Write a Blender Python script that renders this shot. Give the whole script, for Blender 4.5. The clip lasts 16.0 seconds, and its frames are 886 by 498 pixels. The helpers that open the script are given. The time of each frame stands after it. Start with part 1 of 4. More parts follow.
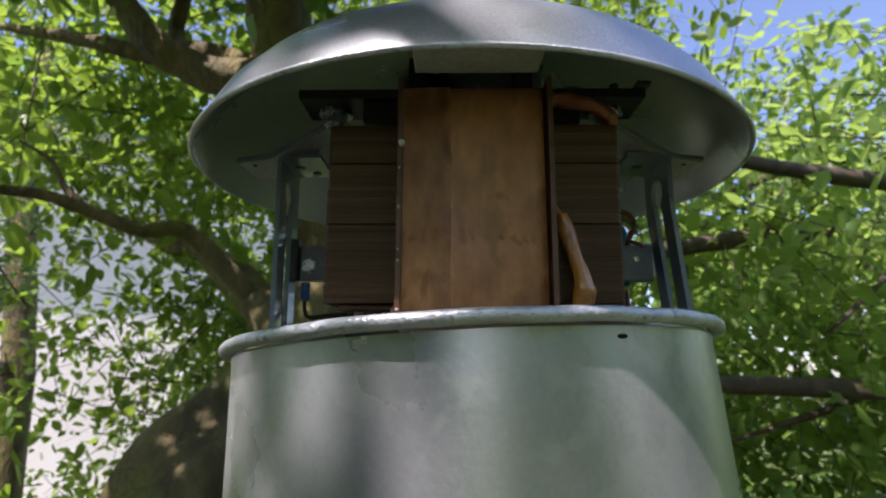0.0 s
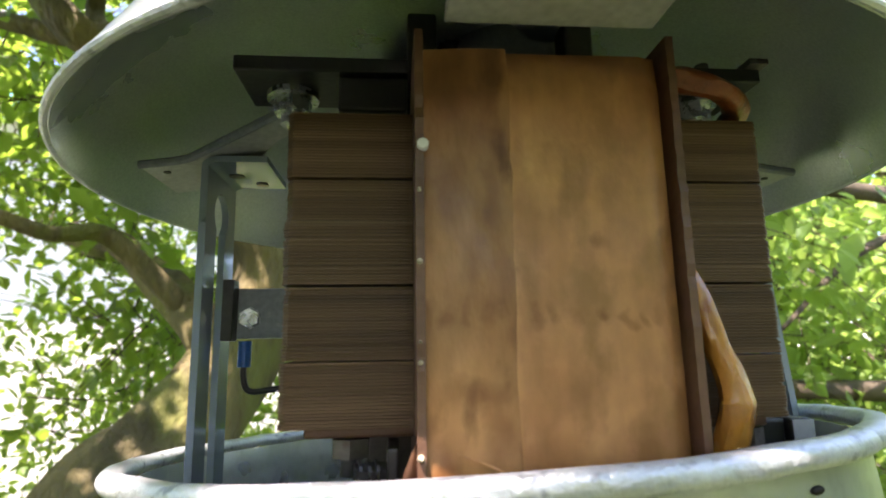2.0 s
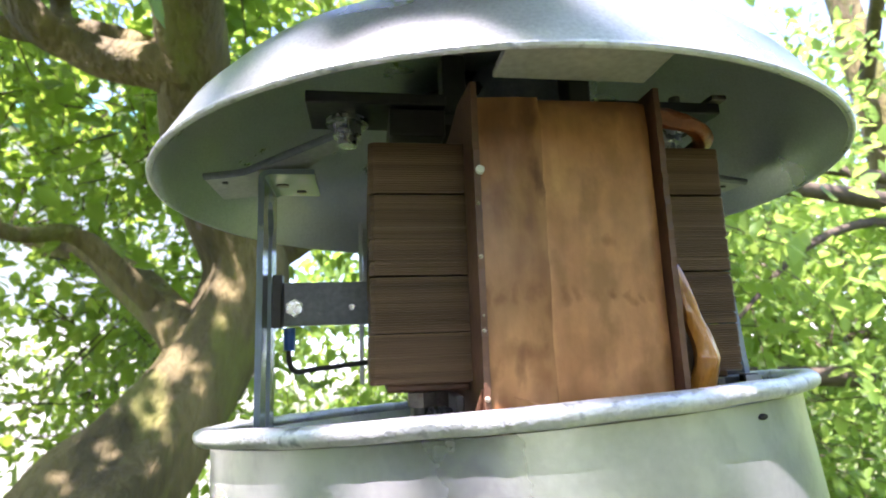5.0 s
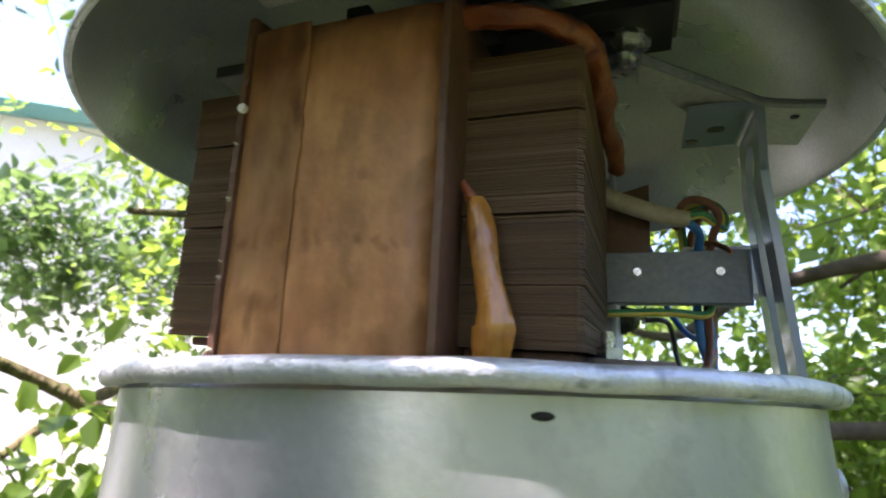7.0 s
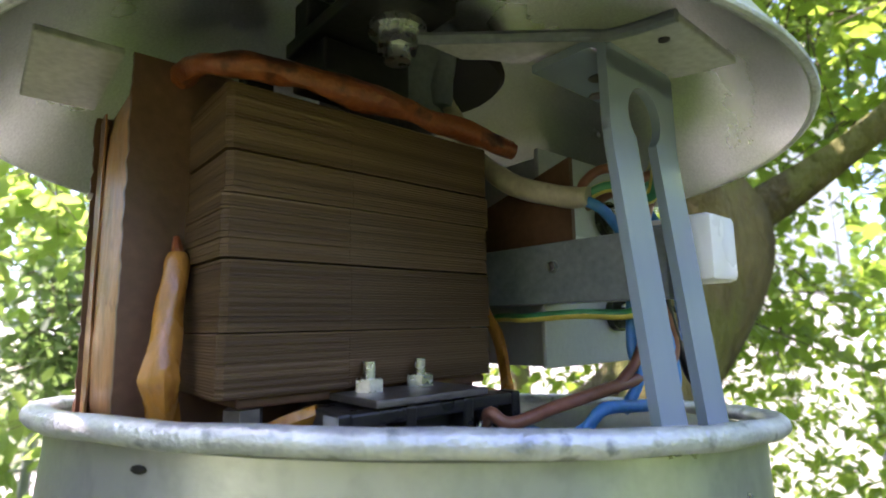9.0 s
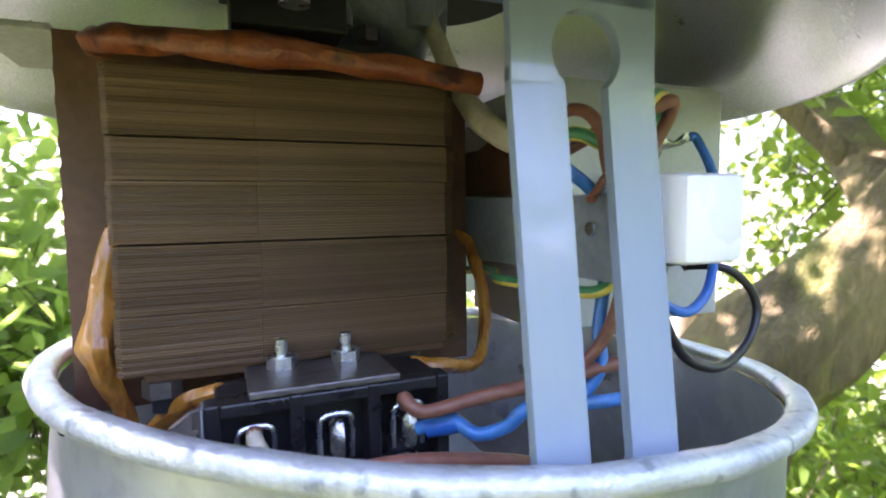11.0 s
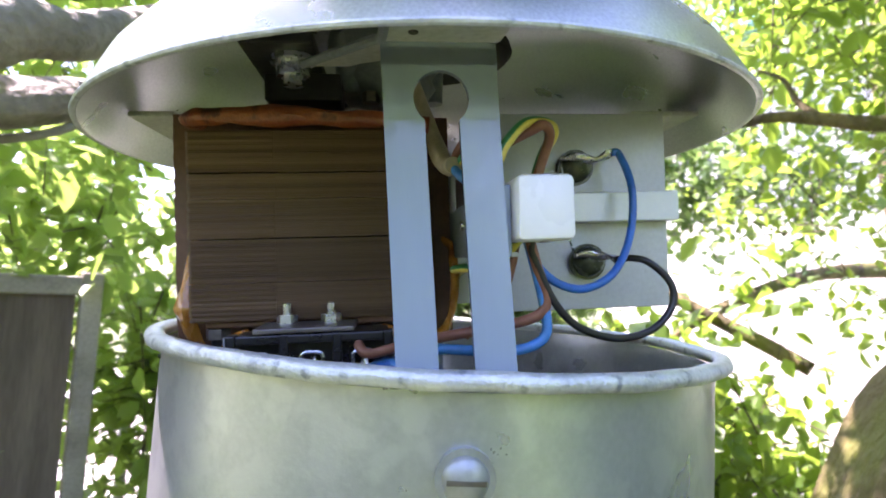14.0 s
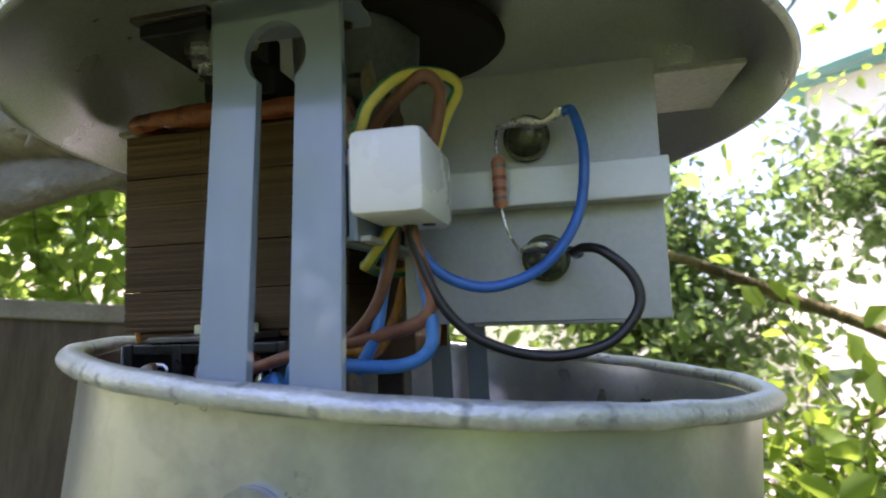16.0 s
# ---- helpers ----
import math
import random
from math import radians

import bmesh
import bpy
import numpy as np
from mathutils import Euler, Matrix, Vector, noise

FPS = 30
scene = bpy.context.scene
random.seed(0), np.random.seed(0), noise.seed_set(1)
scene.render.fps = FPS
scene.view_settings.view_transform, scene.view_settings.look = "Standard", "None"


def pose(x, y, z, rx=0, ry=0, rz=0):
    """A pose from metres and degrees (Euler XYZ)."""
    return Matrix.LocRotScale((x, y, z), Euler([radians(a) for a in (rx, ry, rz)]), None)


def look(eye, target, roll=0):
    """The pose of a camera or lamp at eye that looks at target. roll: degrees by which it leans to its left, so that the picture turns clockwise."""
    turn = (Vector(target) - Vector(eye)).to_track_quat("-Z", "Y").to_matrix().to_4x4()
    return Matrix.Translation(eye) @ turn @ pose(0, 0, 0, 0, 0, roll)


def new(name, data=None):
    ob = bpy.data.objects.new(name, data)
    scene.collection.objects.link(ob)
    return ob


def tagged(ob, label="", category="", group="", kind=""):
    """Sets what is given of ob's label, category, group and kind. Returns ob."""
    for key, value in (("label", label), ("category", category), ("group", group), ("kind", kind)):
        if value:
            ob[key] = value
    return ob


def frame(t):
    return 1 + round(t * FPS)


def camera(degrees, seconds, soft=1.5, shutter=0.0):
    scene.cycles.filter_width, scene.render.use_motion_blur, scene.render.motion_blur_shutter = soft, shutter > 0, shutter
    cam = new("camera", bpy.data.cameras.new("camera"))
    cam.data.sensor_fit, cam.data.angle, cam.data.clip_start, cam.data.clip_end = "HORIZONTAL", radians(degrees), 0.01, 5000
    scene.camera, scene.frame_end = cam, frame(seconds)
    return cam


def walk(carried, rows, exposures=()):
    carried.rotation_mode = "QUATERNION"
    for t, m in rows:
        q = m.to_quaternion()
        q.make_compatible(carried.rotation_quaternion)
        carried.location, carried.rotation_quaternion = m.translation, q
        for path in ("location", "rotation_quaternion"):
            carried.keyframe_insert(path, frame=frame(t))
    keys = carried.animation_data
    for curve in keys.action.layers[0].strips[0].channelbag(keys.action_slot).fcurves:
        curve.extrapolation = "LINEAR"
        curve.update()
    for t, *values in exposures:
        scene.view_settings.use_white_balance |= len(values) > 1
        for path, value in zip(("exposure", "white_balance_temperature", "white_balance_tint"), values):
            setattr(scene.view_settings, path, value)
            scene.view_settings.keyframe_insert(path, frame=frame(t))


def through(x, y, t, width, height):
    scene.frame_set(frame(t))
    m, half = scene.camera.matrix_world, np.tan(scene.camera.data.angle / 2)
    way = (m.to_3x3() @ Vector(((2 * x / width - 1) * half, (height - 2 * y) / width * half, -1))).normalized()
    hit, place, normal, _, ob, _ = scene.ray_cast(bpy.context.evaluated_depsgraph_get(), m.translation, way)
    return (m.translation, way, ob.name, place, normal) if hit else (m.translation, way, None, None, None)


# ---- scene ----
cam = camera(79.08, 16.0, 1.8, 0.25)
cam.data.dof.use_dof, cam.data.dof.focus_distance, cam.data.dof.aperture_fstop = True, 0.155, 25.0
PATH = [
    (0, pose(0.0156, -0.2643, -0.0221, 105.43, 2.55, 6.24)),
    (0.5, pose(0.0174, -0.2476, -0.0053, 105.89, 2.18, 5.81)),
    (1, pose(0.0073, -0.2178, 0.0069, 107.02, 2.95, 6.02)),
    (1.5, pose(-0.0059, -0.1999, 0.0142, 106.30, 3.11, 3.33)),
    (2, pose(-0.0103, -0.1958, 0.0148, 104.99, 4.15, 0.55)),
    (2.5, pose(-0.0091, -0.1980, 0.0158, 104.62, 5.00, -0.02)),
    (3, pose(-0.0316, -0.2060, 0.0147, 104.41, 5.86, -1.94)),
    (3.5, pose(-0.0594, -0.2190, 0.0166, 103.92, 5.71, -6.50)),
    (6, pose(0.0145, -0.2286, -0.0039, 105.30, 1.97, 6.96)),
    (6.5, pose(0.0443, -0.2033, -0.0085, 106.18, -1.67, 15.64)),
    (7, pose(0.0772, -0.1842, -0.0063, 106.90, -1.77, 24.84)),
    (7.5, pose(0.1114, -0.1600, -0.0032, 105.71, -0.09, 30.71)),
    (8, pose(0.1348, -0.1463, 0.0043, 105.09, 0.04, 38.17)),
    (10.5, pose(0.1845, -0.0568, 0.0212, 96.23, -2.75, 71.67)),
    (11, pose(0.1808, -0.0540, 0.0351, 89.84, -2.88, 72.32)),
    (11.5, pose(0.1673, -0.0534, 0.0387, 83.77, -3.08, 71.59)),
    (12, pose(0.1658, -0.0538, 0.0427, 81.23, -3.12, 69.69)),
    (12.5, pose(0.1769, -0.0514, 0.0427, 80.97, -3.36, 70.64)),
    (13, pose(0.2022, -0.0422, 0.0375, 89.78, -3.77, 76.45)),
    (13.5, pose(0.2324, -0.0232, 0.0307, 92.78, -3.86, 82.51)),
    (14, pose(0.2351, -0.0033, 0.0214, 94.04, -3.05, 89.08)),
    (14.5, pose(0.2397, 0.0168, 0.0155, 94.82, -3.58, 94.47)),
    (15, pose(0.2286, 0.0365, 0.0197, 94.33, -3.86, 101.05)),
    (15.5, pose(0.2112, 0.0443, 0.0128, 95.95, -2.58, 102.77)),
    (16, pose(0.1918, 0.0657, 0.0159, 97.25, -3.31, 107.45)),
]
EXPOSURES = [(0, 0.8, 6200, 30), (1.0, 1.3, 6300, 30), (1.5, 1.65, 6550, 29), (2.0, 2.35, 6700, 28), (3.5, 2.7, 6500, 30), (6.0, 2.35, 6000, 37), (7.0, 2.05, 6200, 37), (8.0, 2.05, 6450, 37), (10.5, 3.35, 6200, 48), (12.5, 3.05, 6400, 46), (13.0, 3.25, 6250, 48), (13.5, 3.2, 6150, 47), (14.5, 2.3, 6400, 43), (16.0, 2.1, 6550, 43)]
walk(cam, PATH, EXPOSURES)

# ---- world, sun ----
SUN_EL, SUN_AZ = radians(62), radians(205)      # azimuth clockwise from +y
world = bpy.data.worlds.new("sky")
scene.world = world
world.use_nodes = True
wn = world.node_tree.nodes
sky = wn.new("ShaderNodeTexSky")
sky.sky_type, sky.sun_disc, sky.sun_elevation, sky.sun_rotation = "NISHITA", False, SUN_EL, SUN_AZ
world.node_tree.links.new(sky.outputs[0], wn["Background"].inputs[0])
sky.air_density, sky.dust_density, sky.ozone_density = 1.0, 1.0, 1.0
wn["Background"].inputs[1].default_value = 0.15
sun_way = Vector((math.sin(SUN_AZ) * math.cos(SUN_EL), math.cos(SUN_AZ) * math.cos(SUN_EL), math.sin(SUN_EL)))
sun = new("sun", bpy.data.lights.new("sun", "SUN"))
sun.data.energy, sun.data.angle, sun.data.color = 5.0, radians(0.6), (1.0, 0.95, 0.86)
sun.matrix_world = look(sun_way * 10, (0, 0, 0))


# ---- materials ----
def material(name, base, base2=None, rough=0.5, metal=0.0, scale=40.0, bump=0.1, fine=400.0, spec=0.5, stretch=(1, 1, 1), spots=None, spot_scale=15.0, spot_at=0.62, rough_var=0.15, coat=0.0, each=0.0, grain=0.35):
    m = bpy.data.materials.new(name)
    m.use_nodes = True
    nt = m.node_tree
    n, ln = nt.nodes, nt.links
    b = n["Principled BSDF"]
    tc = n.new("ShaderNodeTexCoord")
    mp = n.new("ShaderNodeMapping")
    mp.inputs["Scale"].default_value = stretch
    ln.new(tc.outputs["Object"], mp.inputs[0])
    n1 = n.new("ShaderNodeTexNoise")
    n1.inputs["Scale"].default_value, n1.inputs["Detail"].default_value = scale, 6
    n2 = n.new("ShaderNodeTexNoise")
    n2.inputs["Scale"].default_value, n2.inputs["Detail"].default_value = fine, 3
    ln.new(mp.outputs[0], n1.inputs[0])
    ln.new(mp.outputs[0], n2.inputs[0])
    r1 = n.new("ShaderNodeValToRGB")
    r1.color_ramp.elements[0].position, r1.color_ramp.elements[1].position = 0.32, 0.68
    r1.color_ramp.elements[0].color = (*base, 1)
    r1.color_ramp.elements[1].color = (*(base2 or [min(1, c * 1.25) for c in base]), 1)
    ln.new(n1.outputs[0], r1.inputs[0])
    col = r1.outputs[0]
    mx = n.new("ShaderNodeMix")
    mx.data_type, mx.blend_type = "RGBA", "OVERLAY"
    mx.inputs[0].default_value = grain
    ln.new(col, mx.inputs[6])
    ln.new(n2.outputs[0], mx.inputs[7])
    col = mx.outputs[2]
    if spots:
        n3 = n.new("ShaderNodeTexNoise")
        n3.inputs["Scale"].default_value, n3.inputs["Detail"].default_value = spot_scale, 8
        ln.new(mp.outputs[0], n3.inputs[0])
        r3 = n.new("ShaderNodeValToRGB")
        r3.color_ramp.elements[0].position, r3.color_ramp.elements[1].position = spot_at, spot_at + 0.09
        ln.new(n3.outputs[0], r3.inputs[0])
        m3 = n.new("ShaderNodeMix")
        m3.data_type = "RGBA"
        ln.new(r3.outputs[0], m3.inputs[0])
        ln.new(col, m3.inputs[6])
        m3.inputs[7].default_value = (*spots, 1)
        col = m3.outputs[2]
    if each:
        oi = n.new("ShaderNodeObjectInfo")
        hs = n.new("ShaderNodeHueSaturation")
        mr = n.new("ShaderNodeMapRange")
        mr.inputs[3].default_value, mr.inputs[4].default_value = 1 - each, 1 + each
        ln.new(oi.outputs["Random"], mr.inputs[0])
        ln.new(mr.outputs[0], hs.inputs["Value"])
        ln.new(col, hs.inputs["Color"])
        col = hs.outputs[0]
    ln.new(col, b.inputs["Base Color"])
    rr = n.new("ShaderNodeMapRange")
    rr.inputs[3].default_value, rr.inputs[4].default_value = max(0.03, rough - rough_var), min(1, rough + rough_var)
    ln.new(n1.outputs[0], rr.inputs[0])
    ln.new(rr.outputs[0], b.inputs["Roughness"])
    b.inputs["Metallic"].default_value, b.inputs["Specular IOR Level"].default_value = metal, spec
    b.inputs["Coat Weight"].default_value = coat
    if bump:
        bp = n.new("ShaderNodeBump")
        bp.inputs["Strength"].default_value, bp.inputs["Distance"].default_value = bump, 0.0006
        ln.new(n2.outputs[0], bp.inputs["Height"])
        ln.new(bp.outputs[0], b.inputs["Normal"])
    return m


def leaf_material(name, a, b_, through):
    m = bpy.data.materials.new(name)
    m.use_nodes = True
    n, ln = m.node_tree.nodes, m.node_tree.links
    b = n["Principled BSDF"]
    ge = n.new("ShaderNodeNewGeometry")
    rp = n.new("ShaderNodeValToRGB")
    rp.color_ramp.elements[0].color, rp.color_ramp.elements[1].color = (*a, 1), (*b_, 1)
    ln.new(ge.outputs["Random Per Island"], rp.inputs[0])
    ln.new(rp.outputs[0], b.inputs["Base Color"])
    b.inputs["Roughness"].default_value = 0.42
    tl = n.new("ShaderNodeBsdfTranslucent")
    tl.inputs[0].default_value = (*through, 1)
    ms = n.new("ShaderNodeMixShader")
    ms.inputs[0].default_value = 0.5
    ln.new(b.outputs[0], ms.inputs[1])
    ln.new(tl.outputs[0], ms.inputs[2])
    ln.new(ms.outputs[0], n["Material Output"].inputs[0])
    return m


ZINC = material("galvanised_steel", (0.50, 0.525, 0.535), (0.58, 0.605, 0.61), 0.30, 0.70, 22, 0.12, 500, spots=(0.60, 0.625, 0.625), spot_scale=90, spot_at=0.5, rough_var=0.10, grain=0.15)
ZINC_RIM = material("worn_rim", (0.50, 0.53, 0.56), (0.72, 0.75, 0.76), 0.38, 0.5, 90, 0.8, 700, spots=(0.30, 0.33, 0.36), spot_scale=190, spot_at=0.59)
LIDM = material("lid_aluminium", (0.45, 0.475, 0.485), (0.53, 0.555, 0.565), 0.30, 0.78, 30, 0.14, 1200, rough_var=0.12)
STRAPM = material("blue_grey_paint", (0.262, 0.328, 0.415), (0.280, 0.346, 0.434), 0.20, 0.0, 16, 0.10, 300, stretch=(1, 1, 0.2), coat=0.5, rough_var=0.03, grain=0.04)
BARM = material("grey_bar_paint", (0.17, 0.20, 0.23), (0.24, 0.27, 0.30), 0.4, 0.0, 60, 0.2, 500, spots=(0.36, 0.38, 0.39), spot_scale=160, spot_at=0.7)
PADM = material("pale_bracket_paint", (0.42, 0.44, 0.42), (0.52, 0.53, 0.50), 0.4, 0.1, 60, 0.2, 500, spots=(0.25, 0.24, 0.20), spot_scale=90, spot_at=0.7)
PLATEM = material("aluminium_plate", (0.44, 0.455, 0.48), (0.50, 0.515, 0.535), 0.42, 0.35, 30, 0.10, 700, spots=(0.40, 0.40, 0.40), spot_scale=90, spot_at=0.68, grain=0.12)
# paler copy of the plate aluminium, carrying the folded strip's top light
STRIPM = material("pale_lit_aluminium", (0.62, 0.64, 0.66), (0.70, 0.72, 0.73), 0.4, 0.3, 30, 0.1, 700, grain=0.1)
LAMM = material("varnished_lamination", (0.085, 0.047, 0.024), (0.172, 0.104, 0.056), 0.54, 0.0, 12, 0.2, 50, spec=0.25, stretch=(0.3, 0.3, 36), spots=(0.23, 0.155, 0.095), spot_scale=20, spot_at=0.67, each=0.18)
GAPM = material("dark_gap", (0.010, 0.008, 0.007), (0.02, 0.016, 0.012), 0.8, 0, 60, 0.1)
KRAFT = material("varnished_kraft_paper", (0.42, 0.185, 0.070), (0.61, 0.310, 0.132), 0.45, 0.0, 44, 0.6, 200, spec=0.35, stretch=(1, 1, 0.7), spots=(0.34, 0.160, 0.058), spot_scale=60, spot_at=0.53, coat=0.10)
KRAFT.node_tree.nodes["Bump"].inputs["Distance"].default_value = 0.0011
KRAFT2 = material("stained_kraft_paper", (0.27, 0.115, 0.040), (0.49, 0.25, 0.098), 0.45, 0.0, 60, 0.6, 200, spec=0.35, stretch=(1, 1, 0.5), spots=(0.17, 0.068, 0.025), spot_scale=70, spot_at=0.54, coat=0.08)
KRAFT2.node_tree.nodes["Bump"].inputs["Distance"].default_value = 0.0011
CHEEK = material("brown_pressboard", (0.105, 0.048, 0.026), (0.18, 0.090, 0.050), 0.5, 0.0, 40, 0.3, 400)
SLEEVE = material("amber_oiled_sleeve", (0.38, 0.145, 0.020), (0.56, 0.25, 0.045), 0.27, 0.0, 90, 0.5, 700, stretch=(1, 1, 0.4), spots=(0.24, 0.075, 0.014), spot_scale=150, spot_at=0.60, coat=0.45)
SLEEVE2 = material("rust_orange_sleeve", (0.21, 0.046, 0.013), (0.38, 0.105, 0.028), 0.40, 0.0, 90, 0.5, 900, spots=(0.09, 0.022, 0.009), spot_scale=90, spot_at=0.56, coat=0.2)
BLACKM = material("black_bakelite", (0.010, 0.010, 0.011), (0.024, 0.024, 0.025), 0.3, 0.0, 120, 0.15, 900, spots=(0.10, 0.10, 0.095), spot_scale=260, spot_at=0.71)
BLACKP = material("black_bracket_paint", (0.012, 0.012, 0.013), (0.03, 0.03, 0.03), 0.4, 0.0, 90, 0.25, 500, spots=(0.10, 0.09, 0.08), spot_scale=200, spot_at=0.7)
RAWM = material("dull_raw_steel", (0.13, 0.115, 0.105), (0.21, 0.19, 0.175), 0.42, 0.7, 90, 0.25, 900, stretch=(1, 0.4, 1), spots=(0.10, 0.06, 0.04), spot_scale=130, spot_at=0.65)
BRIGHT = material("bright_zinc_plating", (0.52, 0.54, 0.56), (0.70, 0.72, 0.73), 0.28, 0.95, 300, 0.15, 1500)
SOLDER = material("tinned_solder", (0.52, 0.52, 0.50), (0.72, 0.72, 0.70), 0.25, 0.95, 500, 0.4, 1500)
DIODEM = material("olive_diode_glaze", (0.045, 0.050, 0.030), (0.09, 0.10, 0.06), 0.25, 0.3, 200, 0.2)
RESM = material("pink_brown_resistor", (0.42, 0.15, 0.09), (0.50, 0.19, 0.12), 0.4, 0, 200, 0.1)
PORC = material("white_plastic", (0.86, 0.86, 0.85), (0.90, 0.90, 0.89), 0.3, 0, 50, 0.05, 400, grain=0.05)
BLUEM = material("blue_pvc", (0.035, 0.19, 0.50), (0.05, 0.25, 0.60), 0.35, 0, 120, 0.08)
BLUE2M = material("deep_blue_pvc", (0.015, 0.115, 0.42), (0.025, 0.150, 0.50), 0.35, 0, 120, 0.08)
BROWNM = material("brown_pvc", (0.22, 0.085, 0.050), (0.30, 0.125, 0.075), 0.38, 0, 120, 0.08)
BLACKW = material("black_pvc", (0.012, 0.011, 0.012), (0.025, 0.023, 0.024), 0.35, 0, 120, 0.1)
GREENM = material("green_pvc", (0.03, 0.22, 0.09), (0.05, 0.28, 0.12), 0.35, 0, 120, 0.08)
YELLOWM = material("yellow_pvc", (0.70, 0.58, 0.08), (0.80, 0.68, 0.14), 0.35, 0, 120, 0.08)
CREAM = material("cream_cable_sheath", (0.46, 0.40, 0.28), (0.58, 0.52, 0.38), 0.45, 0, 90, 0.2, spots=(0.26, 0.20, 0.12), spot_scale=110, spot_at=0.66)
COPPER = material("bare_copper_strand", (0.55, 0.22, 0.13), (0.70, 0.32, 0.20), 0.35, 0.9, 500, 0.3)
BARK = material("mossy_bark", (0.060, 0.047, 0.018), (0.200, 0.160, 0.062), 0.85, 0, 9, 1.0, 60, stretch=(1, 1, 0.35), spots=(0.150, 0.150, 0.034), spot_scale=7, spot_at=0.52)
BARK.node_tree.nodes["Bump"].inputs["Distance"].default_value = 0.02
GREYBARK = material("grey_branch_bark", (0.16, 0.15, 0.12), (0.30, 0.28, 0.23), 0.85, 0, 14, 1.0, 80, spots=(0.42, 0.42, 0.36), spot_scale=12, spot_at=0.6)
GREYBARK.node_tree.nodes["Bump"].inputs["Distance"].default_value = 0.01
TWIGM = material("dark_twig_bark", (0.05, 0.038, 0.024), (0.11, 0.085, 0.055), 0.85, 0, 30, 0.6, 200)
GRASS = material("rough_grass_soil", (0.050, 0.075, 0.018), (0.110, 0.125, 0.040), 0.9, 0, 2.2, 0.8, 60, spots=(0.12, 0.10, 0.075), spot_scale=0.8, spot_at=0.55)
BOARDM = material("weathered_dark_board", (0.065, 0.052, 0.042), (0.140, 0.112, 0.088), 0.8, 0, 8, 0.6, 80, stretch=(3, 3, 0.3), each=0.25)
RAILM = material("pale_weathered_rail", (0.20, 0.185, 0.155), (0.31, 0.29, 0.25), 0.7, 0, 12, 0.5, 120, stretch=(1, 1, 1))
RENDERM = material("pale_house_render", (0.72, 0.68, 0.58), (0.80, 0.77, 0.68), 0.9, 0, 1.2, 0.3, 30)
TEAL = material("teal_roof_sheet", (0.08, 0.26, 0.25), (0.12, 0.33, 0.31), 0.5, 0, 2, 0.2, 40)
POSTM = material("galvanised_post", (0.32, 0.34, 0.35), (0.45, 0.47, 0.47), 0.45, 0.7, 20, 0.3, 300)
PAVEM = material("sunlit_gravel", (0.27, 0.25, 0.22), (0.40, 0.38, 0.34), 0.9, 0, 6, 0.6, 90)
# leaf greens in lit and shaded copies: D has sun, B shade in its colour
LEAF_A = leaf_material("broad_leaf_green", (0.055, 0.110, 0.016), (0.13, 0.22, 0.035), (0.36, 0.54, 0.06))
LEAF_D = leaf_material("yellow_green_leaf_lit_copy", (0.075, 0.145, 0.025), (0.17, 0.275, 0.055), (0.46, 0.66, 0.13))
LEAF_B = leaf_material("leaf_green_shaded_copy", (0.030, 0.065, 0.014), (0.085, 0.15, 0.030), (0.22, 0.38, 0.05))
LEAF_C = leaf_material("blue_green_leaf", (0.045, 0.095, 0.045), (0.10, 0.17, 0.075), (0.22, 0.36, 0.09))



